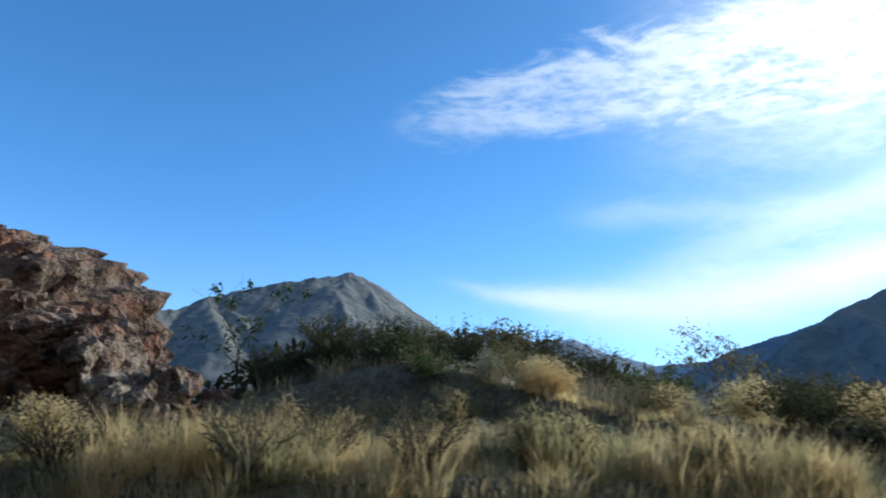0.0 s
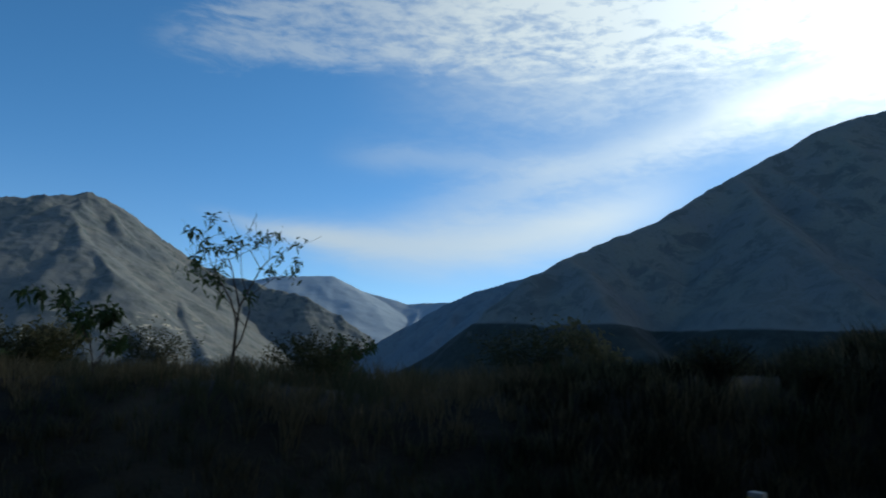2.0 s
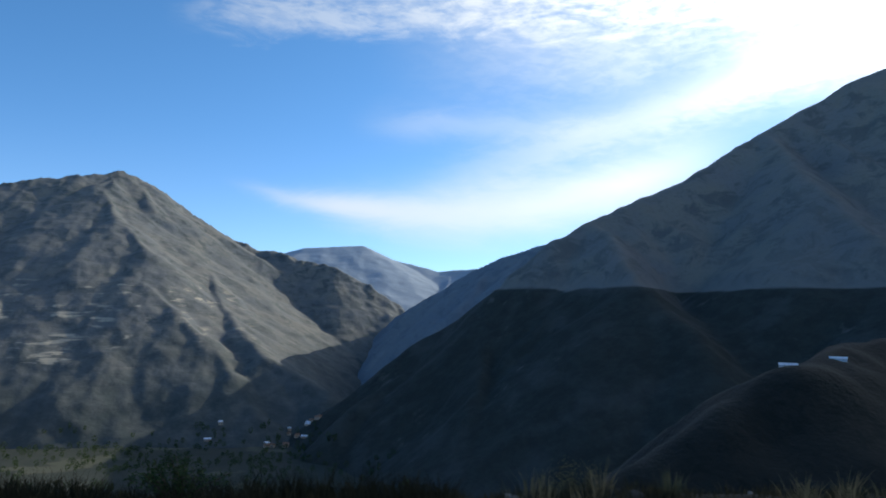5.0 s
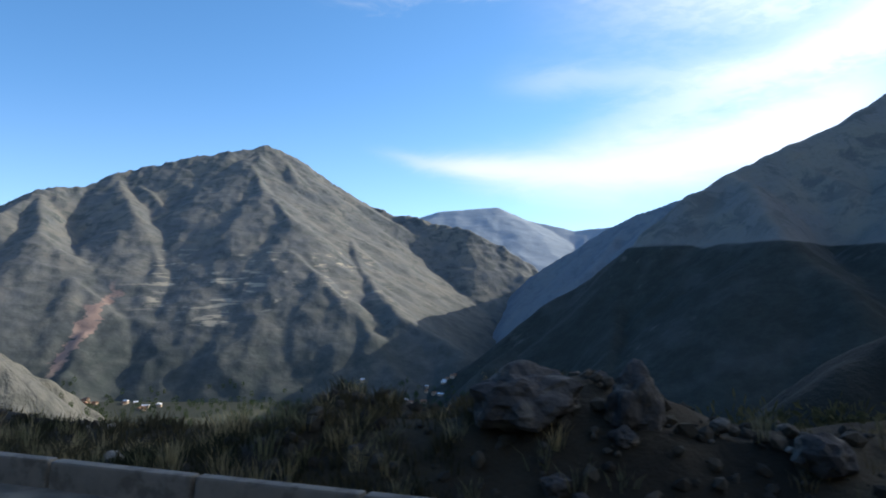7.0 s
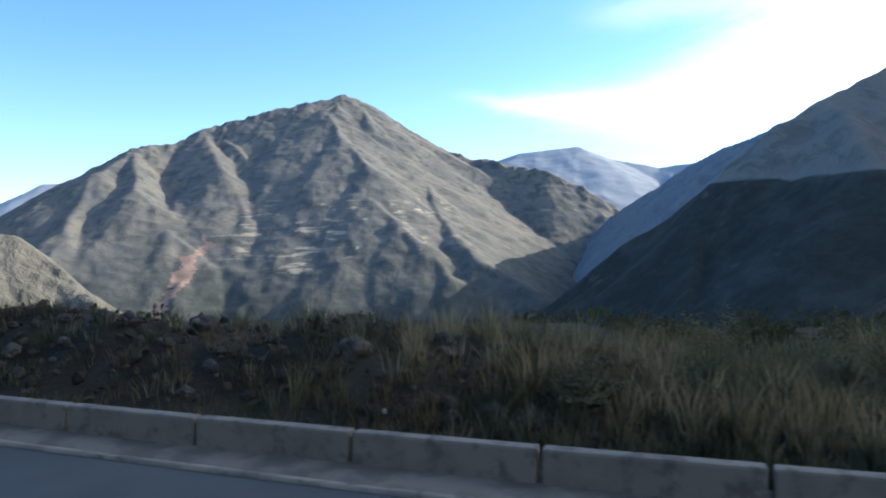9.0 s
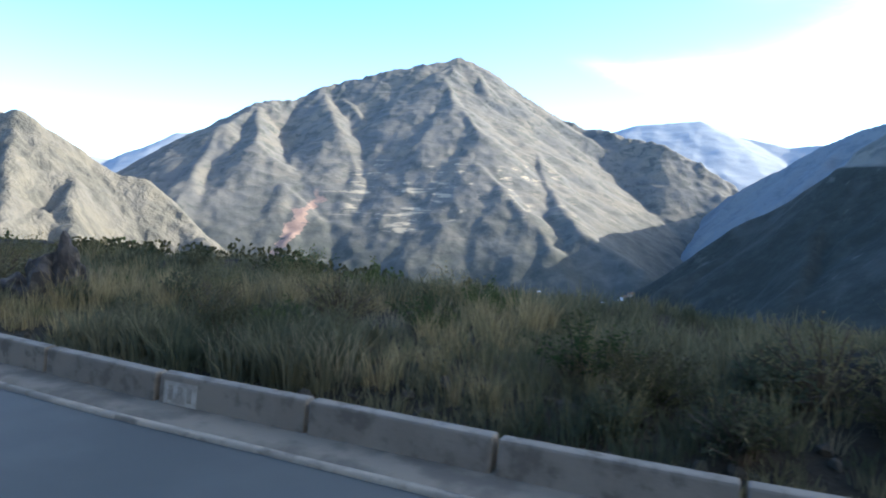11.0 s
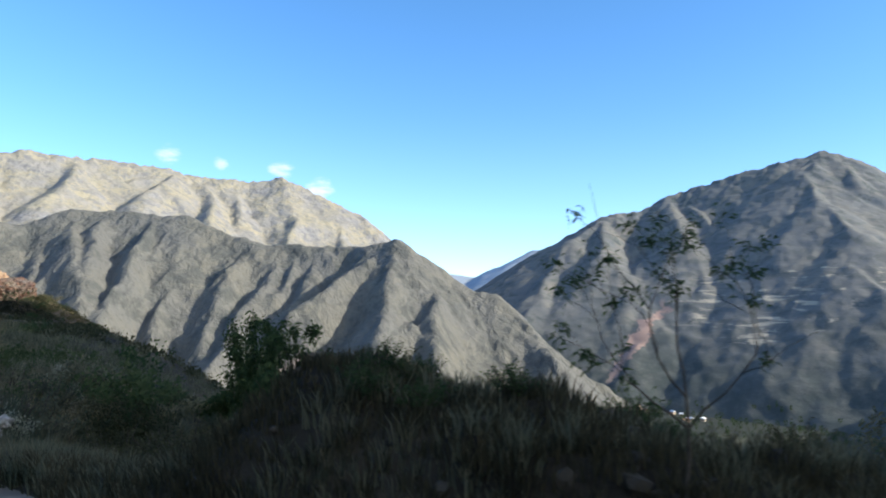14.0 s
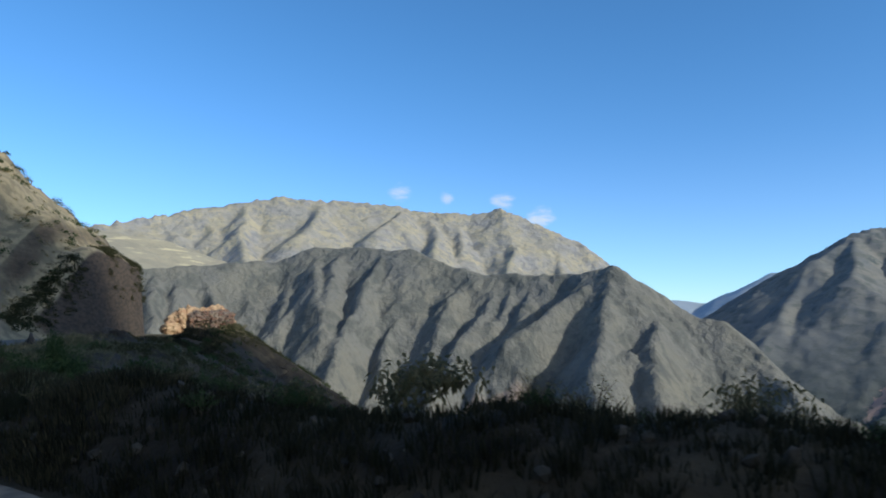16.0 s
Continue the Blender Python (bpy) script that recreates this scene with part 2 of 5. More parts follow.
def crest_field(x, y, lines):
    """Height of the roof that slopes down from crest lines: each is (points, fall per metre)."""
    best = np.full(x.shape, -1e4)
    for points, fall in lines:
        for (x0, y0, z0), (x1, y1, z1) in zip(points, points[1:]):
            dx, dy = x1 - x0, y1 - y0
            q = np.clip(((x - x0) * dx + (y - y0) * dy) / (dx * dx + dy * dy + 1e-9), 0, 1)
            far = np.sqrt((x - x0 - q * dx) ** 2 + (y - y0 - q * dy) ** 2 + 81.0) - 9.0
            best = np.maximum(best, z0 + q * (z1 - z0) - fall * far)
    return best


def spurs(points, step, run, drop, fall, side, rng, lean=0.25):
    """Ribs that leave a crest line sideways (side 1: left of its direction) and run down."""
    out = []
    for (x0, y0, z0), (x1, y1, z1) in zip(points, points[1:]):
        length = math.hypot(x1 - x0, y1 - y0)
        n = max(1, round(length / step))
        for k in range(n):
            q = (k + rng.uniform(0.2, 0.8)) / n
            px, py, pz = x0 + q * (x1 - x0), y0 + q * (y1 - y0), z0 + q * (z1 - z0) - rng.uniform(2, 9)
            turn = math.atan2(y1 - y0, x1 - x0) + side * math.pi / 2 + rng.uniform(-lean, lean)
            line, reach, steep = [(px, py, pz)], run * rng.uniform(0.55, 1.15), drop * rng.uniform(0.85, 1.15)
            for _ in range(4):
                px, py = px + math.cos(turn) * reach / 4, py + math.sin(turn) * reach / 4
                pz -= steep * reach / 4 * rng.uniform(0.8, 1.2)
                turn += rng.uniform(-0.22, 0.22)
                line.append((px, py, pz))
            out.append((line, fall * rng.uniform(0.9, 1.15)))
    return out


def grid_mesh(name, xs, ys, height_of, mat, drop_below=None):
    X, Y = np.meshgrid(xs, ys)
    Z = height_of(X, Y)
    nx, ny = len(xs), len(ys)
    idx = np.arange(nx * ny).reshape(ny, nx)
    quads = np.stack([idx[:-1, :-1], idx[:-1, 1:], idx[1:, 1:], idx[1:, :-1]], -1).reshape(-1, 4)
    if drop_below is not None:
        keep = (Z.ravel()[quads] > drop_below).any(1)
        quads = quads[keep]
    used, inverse = np.unique(quads, return_inverse=True)
    verts = np.stack([X.ravel(), Y.ravel(), Z.ravel()], -1)[used]
    return sheet(name, verts, inverse.reshape(-1, 4), mat)


def sheet(name, verts, quads, mat, smooth=True):
    me = bpy.data.meshes.new(name)
    me.vertices.add(len(verts))
    me.vertices.foreach_set("co", np.asarray(verts, np.float32).ravel())
    me.loops.add(len(quads) * 4)
    me.loops.foreach_set("vertex_index", np.asarray(quads, np.int32).ravel())
    me.polygons.add(len(quads))
    me.polygons.foreach_set("loop_start", np.arange(len(quads), dtype=np.int32) * 4)
    me.polygons.foreach_set("use_smooth", np.full(len(quads), smooth))
    me.update(calc_edges=True)
    me.materials.append(mat)
    return new(name, me)


FLOOR = -245.0


def mountain(name, label, crest, front, step, mat, extra=(), spur_to=None, run=500, drop=0.6, fall=0.95, rough=10.0, cell=7.0, reach=900,
             seed=1, gully=0.75, lean=0.25, wave=160.0, bench=None, crag=0.0):
    rng = random.Random(seed)
    lines = [(crest, gully)]
    ribbed = crest if spur_to is None else crest[:spur_to]
    lines += spurs(ribbed, step, run, drop, fall, front, rng, lean) + spurs(crest, step * 1.6, run, drop, fall, -front, rng, lean)
    for line in extra:
        lines.append((line, fall * 0.8))
        for side in (1, -1):
            lines += spurs(line, step * 0.9, run * 0.35, drop * 1.15, fall * 1.1, side, rng, 0.5)
    px, py = [p[0] for p in crest], [p[1] for p in crest]
    xs = np.arange(min(px) - reach, max(px) + reach, cell)
    ys = np.arange(min(py) - reach, max(py) + reach, cell)

    def height_of(x, y):
        wx = x + 40 * fbm(x / 130, y / 130, 4, seed + 3)
        wy = y + 40 * fbm(x / 130, y / 130, 4, seed + 8)
        away = crest_field(x, y, [(crest, 1.0)])
        h0 = crest_field(x, y, lines)
        h1 = crest_field(wx, wy, lines)
        top = np.clip((max(p[2] for p in crest) - away) / 120, 0, 1)
        h = h0 * (1 - top) + h1 * top
        h += rough * (fbm(x / wave, y / wave, max(3, int(math.log2(wave / cell))), seed, True)) * (0.42 + top) + rough * 0.4 * fbm(x / 30, y / 30, 2, seed + 20)
        if crag:
            flat = [(x0, y0, 0) for x0, y0, _ in crest]
            aside = -crest_field(x, y, [(flat, 1.0)])
            h += crag * fbm(x / 34, y / 34, 3, seed + 40, True) * np.exp(-aside / 45) + crag * 0.25 * fbm(x / 55, y / 30, 3, seed + 44, True) * np.exp(-aside / 180)
        if bench is not None:
            # a road bench: a flat step with a steep cut above it
            over = h - bench
            h = np.where((over > 0) & (over < 26), bench + np.where(over < 12, over * 0.25, 3 + (over - 12) * 23 / 14), h)
        return np.maximum(h, FLOOR - 12)

    ob = grid_mesh(name, xs, ys, height_of, mat, FLOOR - 2)
    return tagged(ob, label, "mountain", kind="structure")


mountain("mountain_peak", "grey-brown rocky mountain with a bluish haze tint, a pointed summit, ribs and small pale fields",
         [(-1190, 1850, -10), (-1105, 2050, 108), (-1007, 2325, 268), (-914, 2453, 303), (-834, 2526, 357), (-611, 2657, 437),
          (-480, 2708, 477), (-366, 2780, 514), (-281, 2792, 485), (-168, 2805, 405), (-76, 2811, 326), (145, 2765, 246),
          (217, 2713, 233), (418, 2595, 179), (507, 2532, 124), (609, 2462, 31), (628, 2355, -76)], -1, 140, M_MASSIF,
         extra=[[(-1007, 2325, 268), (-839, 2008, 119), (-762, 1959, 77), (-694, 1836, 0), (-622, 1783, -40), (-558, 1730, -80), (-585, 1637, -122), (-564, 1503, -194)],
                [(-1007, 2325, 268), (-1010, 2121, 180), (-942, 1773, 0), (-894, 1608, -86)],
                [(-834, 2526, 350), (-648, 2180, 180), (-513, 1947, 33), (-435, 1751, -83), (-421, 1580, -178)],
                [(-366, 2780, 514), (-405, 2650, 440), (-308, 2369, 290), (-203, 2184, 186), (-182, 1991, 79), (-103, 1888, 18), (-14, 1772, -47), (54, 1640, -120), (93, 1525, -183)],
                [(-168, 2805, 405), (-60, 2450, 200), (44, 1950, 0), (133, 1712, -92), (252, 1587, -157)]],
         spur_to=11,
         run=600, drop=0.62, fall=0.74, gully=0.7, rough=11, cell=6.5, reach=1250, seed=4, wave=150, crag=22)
mountain("mountain_pyramid", "bare grey-tan ridge with a pyramid end and shadowed gullies",
         [(-1340, -160, 60), (-1365, 134, 78), (-1393, 277, 98), (-1361, 561, 128), (-1332, 628, 157), (-1233, 716, 154), (-1147, 764, 144),
          (-1060, 805, 102), (-995, 842, 88), (-857, 940, 81), (-771, 960, 97), (-733, 986, 64), (-675, 1020, 23),
          (-612, 1041, -6), (-543, 1027, -59), (-468, 991, -100)], -1, 48, M_PYRAMID,
         extra=[[(-779, 959, 97), (-664, 814, -20), (-554, 683, -117)]],
         run=400, drop=0.64, fall=1.35, rough=11, cell=4.6, reach=620, seed=11, lean=0.28, gully=0.92, wave=60, crag=8)
mountain("mountain_tan", "high tan grassy mountain with a rounded top and rock slopes",
         [(-2560, -200, 230), (-2566, 175, 267), (-2590, 399, 324), (-2634, 678, 398), (-2630, 871, 444), (-2580, 1014, 480), (-2481, 1240, 470),
          (-2372, 1443, 463), (-2324, 1522, 429), (-2260, 1619, 434), (-2206, 1695, 418), (-2128, 1796, 450), (-1994, 1875, 374),
          (-1838, 1967, 276), (-1727, 2003, 194), (-1589, 2056, 96)], -1, 170, M_TAN, run=600, drop=0.5, rough=17, cell=10.0, reach=900, seed=7, fall=0.8, crag=26)
mountain("mountain_fields", "low golden hill shoulder with dry pale fields",
         [(-1900, -100, 235), (-1864, 169, 229), (-1847, 296, 220), (-1820, 429, 200), (-1726, 581, 141), (-1629, 699, 126)], -1, 160, M_GOLD,
         run=300, drop=0.35, fall=0.5, gully=0.4, rough=10, cell=9.0, reach=500, seed=9)
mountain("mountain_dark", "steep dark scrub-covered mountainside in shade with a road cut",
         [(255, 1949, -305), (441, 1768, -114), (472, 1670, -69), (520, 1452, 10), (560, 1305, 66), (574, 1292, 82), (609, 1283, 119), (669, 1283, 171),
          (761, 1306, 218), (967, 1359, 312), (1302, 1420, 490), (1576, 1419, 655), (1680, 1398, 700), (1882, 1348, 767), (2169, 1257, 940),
          # Out-of-view crest end, raised in a step to block sun from the verge.
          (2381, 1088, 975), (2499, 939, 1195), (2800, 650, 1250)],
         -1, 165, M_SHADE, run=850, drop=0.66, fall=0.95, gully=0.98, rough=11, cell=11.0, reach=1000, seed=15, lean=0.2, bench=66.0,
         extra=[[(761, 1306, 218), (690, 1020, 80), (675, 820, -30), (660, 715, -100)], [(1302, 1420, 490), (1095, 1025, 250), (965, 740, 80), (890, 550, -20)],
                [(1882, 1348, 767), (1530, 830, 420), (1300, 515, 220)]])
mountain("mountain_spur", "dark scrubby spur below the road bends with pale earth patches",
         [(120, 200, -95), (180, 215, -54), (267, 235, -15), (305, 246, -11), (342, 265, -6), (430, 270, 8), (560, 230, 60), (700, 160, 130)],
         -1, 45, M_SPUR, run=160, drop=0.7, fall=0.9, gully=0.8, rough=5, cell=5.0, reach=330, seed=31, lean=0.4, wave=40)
mountain("mountain_middle", "ridge falling to the side valley, blue-grey from painted haze",
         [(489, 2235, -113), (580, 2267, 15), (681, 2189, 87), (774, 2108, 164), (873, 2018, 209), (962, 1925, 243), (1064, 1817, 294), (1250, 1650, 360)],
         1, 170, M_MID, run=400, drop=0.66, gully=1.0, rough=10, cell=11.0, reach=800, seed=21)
mountain("mountain_saddle", "far hill with a flat saddle, pale blue from painted haze",
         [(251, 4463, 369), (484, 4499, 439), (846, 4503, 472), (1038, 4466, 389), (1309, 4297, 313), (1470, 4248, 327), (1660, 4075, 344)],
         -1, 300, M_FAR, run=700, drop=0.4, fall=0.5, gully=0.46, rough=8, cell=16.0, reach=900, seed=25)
mountain("mountain_distant", "far range seen down the valley, pale blue from painted haze",
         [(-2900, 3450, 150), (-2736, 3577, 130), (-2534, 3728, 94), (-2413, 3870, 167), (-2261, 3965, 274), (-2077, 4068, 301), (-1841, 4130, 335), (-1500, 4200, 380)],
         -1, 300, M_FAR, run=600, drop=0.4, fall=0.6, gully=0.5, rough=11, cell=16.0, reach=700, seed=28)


# ---- road line ----
PACE = 8.4
BEND = ((-10.7, 52), (-7, 38), (-4, 10), (-1.2, -22), (0, -24), (3, -24), (7, -23), (8.5, -20), (9.5, -17), (10.75, -12), (12, -4), (13, 4), (14.5, 16), (16, 26))
S_MIN, S_MAX, S_STEP = -90.0, 240.0, 0.25
S_ALL = np.arange(S_MIN, S_MAX + 0.01, S_STEP)
S_TURN = np.radians(np.interp(S_ALL / PACE, [b[0] for b in BEND], [b[1] for b in BEND]))
_dx, _dy = np.cos(S_TURN) * S_STEP, np.sin(S_TURN) * S_STEP
_x, _y = np.r_[0, np.cumsum(_dx[:-1])], np.r_[0, np.cumsum(_dy[:-1])]
_zero = int(round(-S_MIN / S_STEP))
S_X, S_Y = _x - _x[_zero], _y - _y[_zero]


def line_turn(s, d):
    """Degrees by which a line at d metres beside the road is turned from +x."""
    (x0, y0), (x1, y1) = road_xy(s - 0.5, d), road_xy(s + 0.5, d)
    return math.degrees(math.atan2(y1 - y0, x1 - x0))


def smooth(x, a, b):
    q = np.clip((np.asarray(x, float) - a) / (b - a), 0, 1)
    return q * q * (3 - 2 * q)


def road_z(s):
    q = np.clip(np.asarray(s, float) / 50, 0, 1)
    return -2.6 * (1 - q * q * (3 - 2 * q)) + np.minimum(np.asarray(s, float), 0) * 0.01


def road_xy(s, d):
    """The place at s metres along the driven line and d metres to its left."""
    turn = np.interp(s, S_ALL, S_TURN)
    aside = np.interp(s, (-20, -7, -2, 1, 40, 48, 60, 80, 84, 87, 89, 91, 93, 95, 97, 99, 101, 103, 106, 118, 135),
                      (-1.4, -1.2, -0.2, 0.5, 0.7, 0.5, 0.38, 0.38, 0.12, -0.08, -0.15, -0.27, -0.37, -0.45, -0.5, -0.55, -0.62, -0.68, -0.52, -0.55, 0.35))
    d = d + aside * smooth(d, 1.5, 4.5)
    return np.interp(s, S_ALL, S_X) - d * np.sin(turn), np.interp(s, S_ALL, S_Y) + d * np.cos(turn)


KERB_D = 5.35          # road-side face of the kerb
EDGE_D = -2.4          # near edge of the asphalt, on the hill side


def verge(s, d):
    """Height over the road of the ground beside it."""
    s, d = np.broadcast_arrays(np.asarray(s, float), np.asarray(d, float))
    # plain shoulder behind the kerb, then the bank, then the drop to the valley
    edge = d - 9.1 + 1.1 * smooth(s, 0, 8) - 1.3 * smooth(s, -1, -6)
    knoll = 0.6 * smooth(s, -10, -8) * smooth(s, 7, 3) * smooth(edge, -0.2, 0.25) + 0.65 * np.exp(-((s + 4.7) / 2.0) ** 2) * smooth(edge, -0.35, 0.3) * smooth(d, 14.5, 11.6)
    bank = knoll + (1.5 - 0.35 * smooth(s, 5, 11)) * smooth(s, 34, 22) * smooth((d - 5.6 + 0.25 * smooth(s, 2, -3)) / (2.4 - 0.6 * smooth(s, 9, 4) - 1.0 * smooth(s, 2, -3)), 0, 1) + (1.7 * np.exp(-((s + 7.2) / 2.6) ** 2) + 0.9 * np.exp(-((s + 3.4) / 2.0) ** 2)) * np.exp(-((d - 14.3) / 1.7) ** 2)
    bank = bank + 0.66 * smooth(s, 52.5, 55.5) * smooth(s, 80, 70) * smooth(d, 6.0, 7.4) * smooth(d, 10.5, 8.4)
    bank = bank + (0.62 * smooth(s, 4.5, 9) * smooth(s, 25, 21.5) + 0.35 * np.exp(-((s - 21.9) / 0.9) ** 2)) * smooth(d, 6.6, 9.0) + 0.2 * smooth(s, 121.6, 122.6) * smooth(s, 128, 126) * np.exp(-((d - 7.6) / 1.2) ** 2) * smooth(d, 5.6, 6.8)
    bank = bank + (0.24 * np.exp(-((s - 131.0) / 1.1) ** 2) + 0.2 * np.exp(-((s - 133.1) / 0.9) ** 2)) * np.exp(-((d - 7.7) / 1.2) ** 2) * smooth(d, 5.6, 6.8)
    bank = bank + 0.2 * smooth(s, 74, 82) * smooth(s, 112, 104) * smooth(d, 6.0, 8.5)
    bank = bank + (1.2 - 0.5 * smooth(s, 115.2, 117.2) + 0.2 * smooth(s, 118.5, 121)) * smooth(s, 110.4, 112.8) * np.exp(-((d - 7.4) / 1.6) ** 2) * smooth(d, 5.5, 6.6)
    bank = bank + 0.55 * np.exp(-((s - 95.0) / 1.7) ** 2 - ((d - 8.3) / 1.0) ** 2)
    bank = bank + 0.15 * smooth(d, 5.5, 6.5)
    shelf = np.interp(s, (-30, 2, 10, 30, 56, 66, 80, 92, 99, 108, 114, 150), (17, 16, 11, 8.6, 8.2, 14, 14, 11.5, 10, 9.5, 9.5, 9.5))
    drop = np.maximum(d - shelf, 0)
    low = -0.72 * drop + 2.2 * (1 - np.exp(-drop / 5))
    gully = -2.5 * np.exp(-((s - 107.2) / 2.9) ** 2) * smooth(d, 6.0, 10.0)
    lumps = (0.35 * fbm(s / 2.3, d / 2.3, 4, 51) + 0.6 * fbm(s / 9, d / 9, 3, 57)) * smooth(d, 5.7, 7.5)
    heap = smooth(s, 52.5, 55.5) * smooth(s, 75, 71) * smooth(d, 5.9, 6.8) * smooth(d, 11, 9)
    lumps = lumps + heap * (0.95 * fbm(s / 1.6, d / 1.6, 5, 63) + 0.55 * fbm(s / 0.7, d / 0.7, 4, 66))
    lumps = lumps + smooth(s, 108, 111) * smooth(s, 124, 119) * smooth(d, 5.9, 7.0) * (0.6 * fbm(s / 1.5, d / 1.5, 5, 77) + 0.3 * fbm(s / 0.5, d / 0.5, 3, 79))
    left = bank * smooth(d, 22, 11) + low + gully + lumps
    # hill side: ditch, then the cut and the slope above it
    e = -d - 3.6
    cut = 12.0 * smooth(s, 40, 12) + 1.2
    right = cut * smooth(e, 0.0, 1.9) + (0.55 + 0.3 * smooth(s, 45, 10)) * np.maximum(e - 1.5, 0) + (2.2 * fbm(s / 7, d / 7, 5, 61) + 0.9 * np.sin(e * 0.9 + 2 * fbm(s / 9, d / 9, 3, 69))) * smooth(e, 0.2, 3)
    return np.where(d >= KERB_D, left, np.where(d < -3.6, right, 0.0))


def ground_z(s, d):
    return road_z(s) + verge(s, d)


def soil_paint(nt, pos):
    """Dark earth, with straw litter thinning out along the first stretch; sun and shade are painted into this change.
    """
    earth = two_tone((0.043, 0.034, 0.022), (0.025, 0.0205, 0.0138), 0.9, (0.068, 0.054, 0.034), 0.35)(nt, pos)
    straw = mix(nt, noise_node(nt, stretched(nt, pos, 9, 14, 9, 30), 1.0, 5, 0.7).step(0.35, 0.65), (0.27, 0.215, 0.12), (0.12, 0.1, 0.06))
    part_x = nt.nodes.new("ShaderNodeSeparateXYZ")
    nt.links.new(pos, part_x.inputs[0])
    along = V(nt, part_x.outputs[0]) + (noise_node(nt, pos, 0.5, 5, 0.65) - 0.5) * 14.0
    # Pale on the sunlit stretch, dark from where the cast shade starts.
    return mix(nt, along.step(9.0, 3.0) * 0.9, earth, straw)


M_SOIL = material("verge_soil_lit_to_shaded", soil_paint,
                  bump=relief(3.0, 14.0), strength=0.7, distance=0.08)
def hill_paint(nt, pos):
    dry = mix(nt, noise_node(nt, pos, 0.5, 6).step(0.4, 0.6), (0.34, 0.28, 0.17), (0.2, 0.17, 0.11))
    cut = mix(nt, noise_node(nt, stretched(nt, pos, 0.6, 0.6, 2.5), 1.0, 6).step(0.4, 0.6), (0.095, 0.072, 0.052), (0.055, 0.044, 0.035))
    return mix(nt, slope_up(nt).step(0.45, 0.7), cut, dry)


M_HILL = material("hillside_earth", hill_paint, bump=relief(0.8, 4.0), strength=0.8, distance=0.25)
M_ASPHALT = material("asphalt", two_tone((0.07, 0.075, 0.072), (0.084, 0.089, 0.085), 0.5, (0.108, 0.111, 0.105), 0.2),
                     rough=0.75, bump=relief(60.0), strength=0.25, distance=0.01, spec=0.35)
M_DUST = material("gutter_dust", two_tone((0.24, 0.205, 0.16), (0.15, 0.13, 0.105), 2.0), bump=relief(25.0), strength=0.4, distance=0.02)


def strip(name, s0, s1, ds, ds_list, z_of, mat):
    S, D = np.meshgrid(np.arange(s0, s1 + ds / 2, ds), np.asarray(ds_list))
    X, Y = road_xy(S, D)
    Z = z_of(S, D)
    n0, n1 = S.shape
    idx = np.arange(n0 * n1).reshape(n0, n1)
    quads = np.stack([idx[:-1, :-1], idx[:-1, 1:], idx[1:, 1:], idx[1:, :-1]], -1).reshape(-1, 4)
    return sheet(name, np.stack([X.ravel(), Y.ravel(), Z.ravel()], -1), quads, mat)


tagged(strip("road", -85, 235, 1.0, np.r_[np.linspace(EDGE_D - 1.2, KERB_D - 0.3, 12)], lambda s, d: road_z(s) + 0.02 - 0.004 * abs(d - 1.5), M_ASPHALT),
       "smooth grey asphalt mountain road", "road", kind="structure")
tagged(strip("gutter", -85, 235, 0.4, np.r_[np.linspace(KERB_D - 0.42, KERB_D + 0.45, 9)],
             lambda s, d: road_z(s) + 0.028 + 0.025 * fbm(s / 0.7, d / 0.4, 3, 71) - 0.05 * smooth(d, KERB_D - 0.34, KERB_D - 0.42), M_DUST),
       "dusty gravel gutter along the kerb", "gutter", kind="structure")
M_LIP = material("gutter_lip_concrete", two_tone((0.33, 0.29, 0.23), (0.22, 0.2, 0.165), 1.5, (0.15, 0.135, 0.11), 4.0), bump=relief(25.0), strength=0.4, distance=0.015)
tagged(strip("gutter_lip", -85, 235, 0.5, (KERB_D - 0.5, KERB_D - 0.49, KERB_D - 0.41, KERB_D - 0.4),
             lambda s, d: road_z(s) + np.where(abs(d - KERB_D + 0.45) < 0.045, 0.038, 0.0) + 0.012 * fbm(s / 0.5, d * 0, 3, 73), M_LIP),
       "worn pale concrete lip between asphalt and gutter", "gutter", kind="structure")
left_d = np.r_[np.arange(KERB_D, 14, 0.3), np.arange(14, 30, 0.7), np.arange(30, 75, 2.5)]
right_d = -np.r_[np.arange(3.6, 7.6, 0.3), np.arange(7.6, 12, 0.6), np.arange(12, 60, 3)][::-1]
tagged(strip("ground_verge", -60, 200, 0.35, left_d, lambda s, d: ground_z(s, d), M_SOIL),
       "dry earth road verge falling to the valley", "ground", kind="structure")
tagged(strip("ground_hillside", -85, 235, 1.0, right_d, lambda s, d: ground_z(s, d), M_HILL),
       "dry grassy hillside with an earth road cut", "hillside", kind="structure")


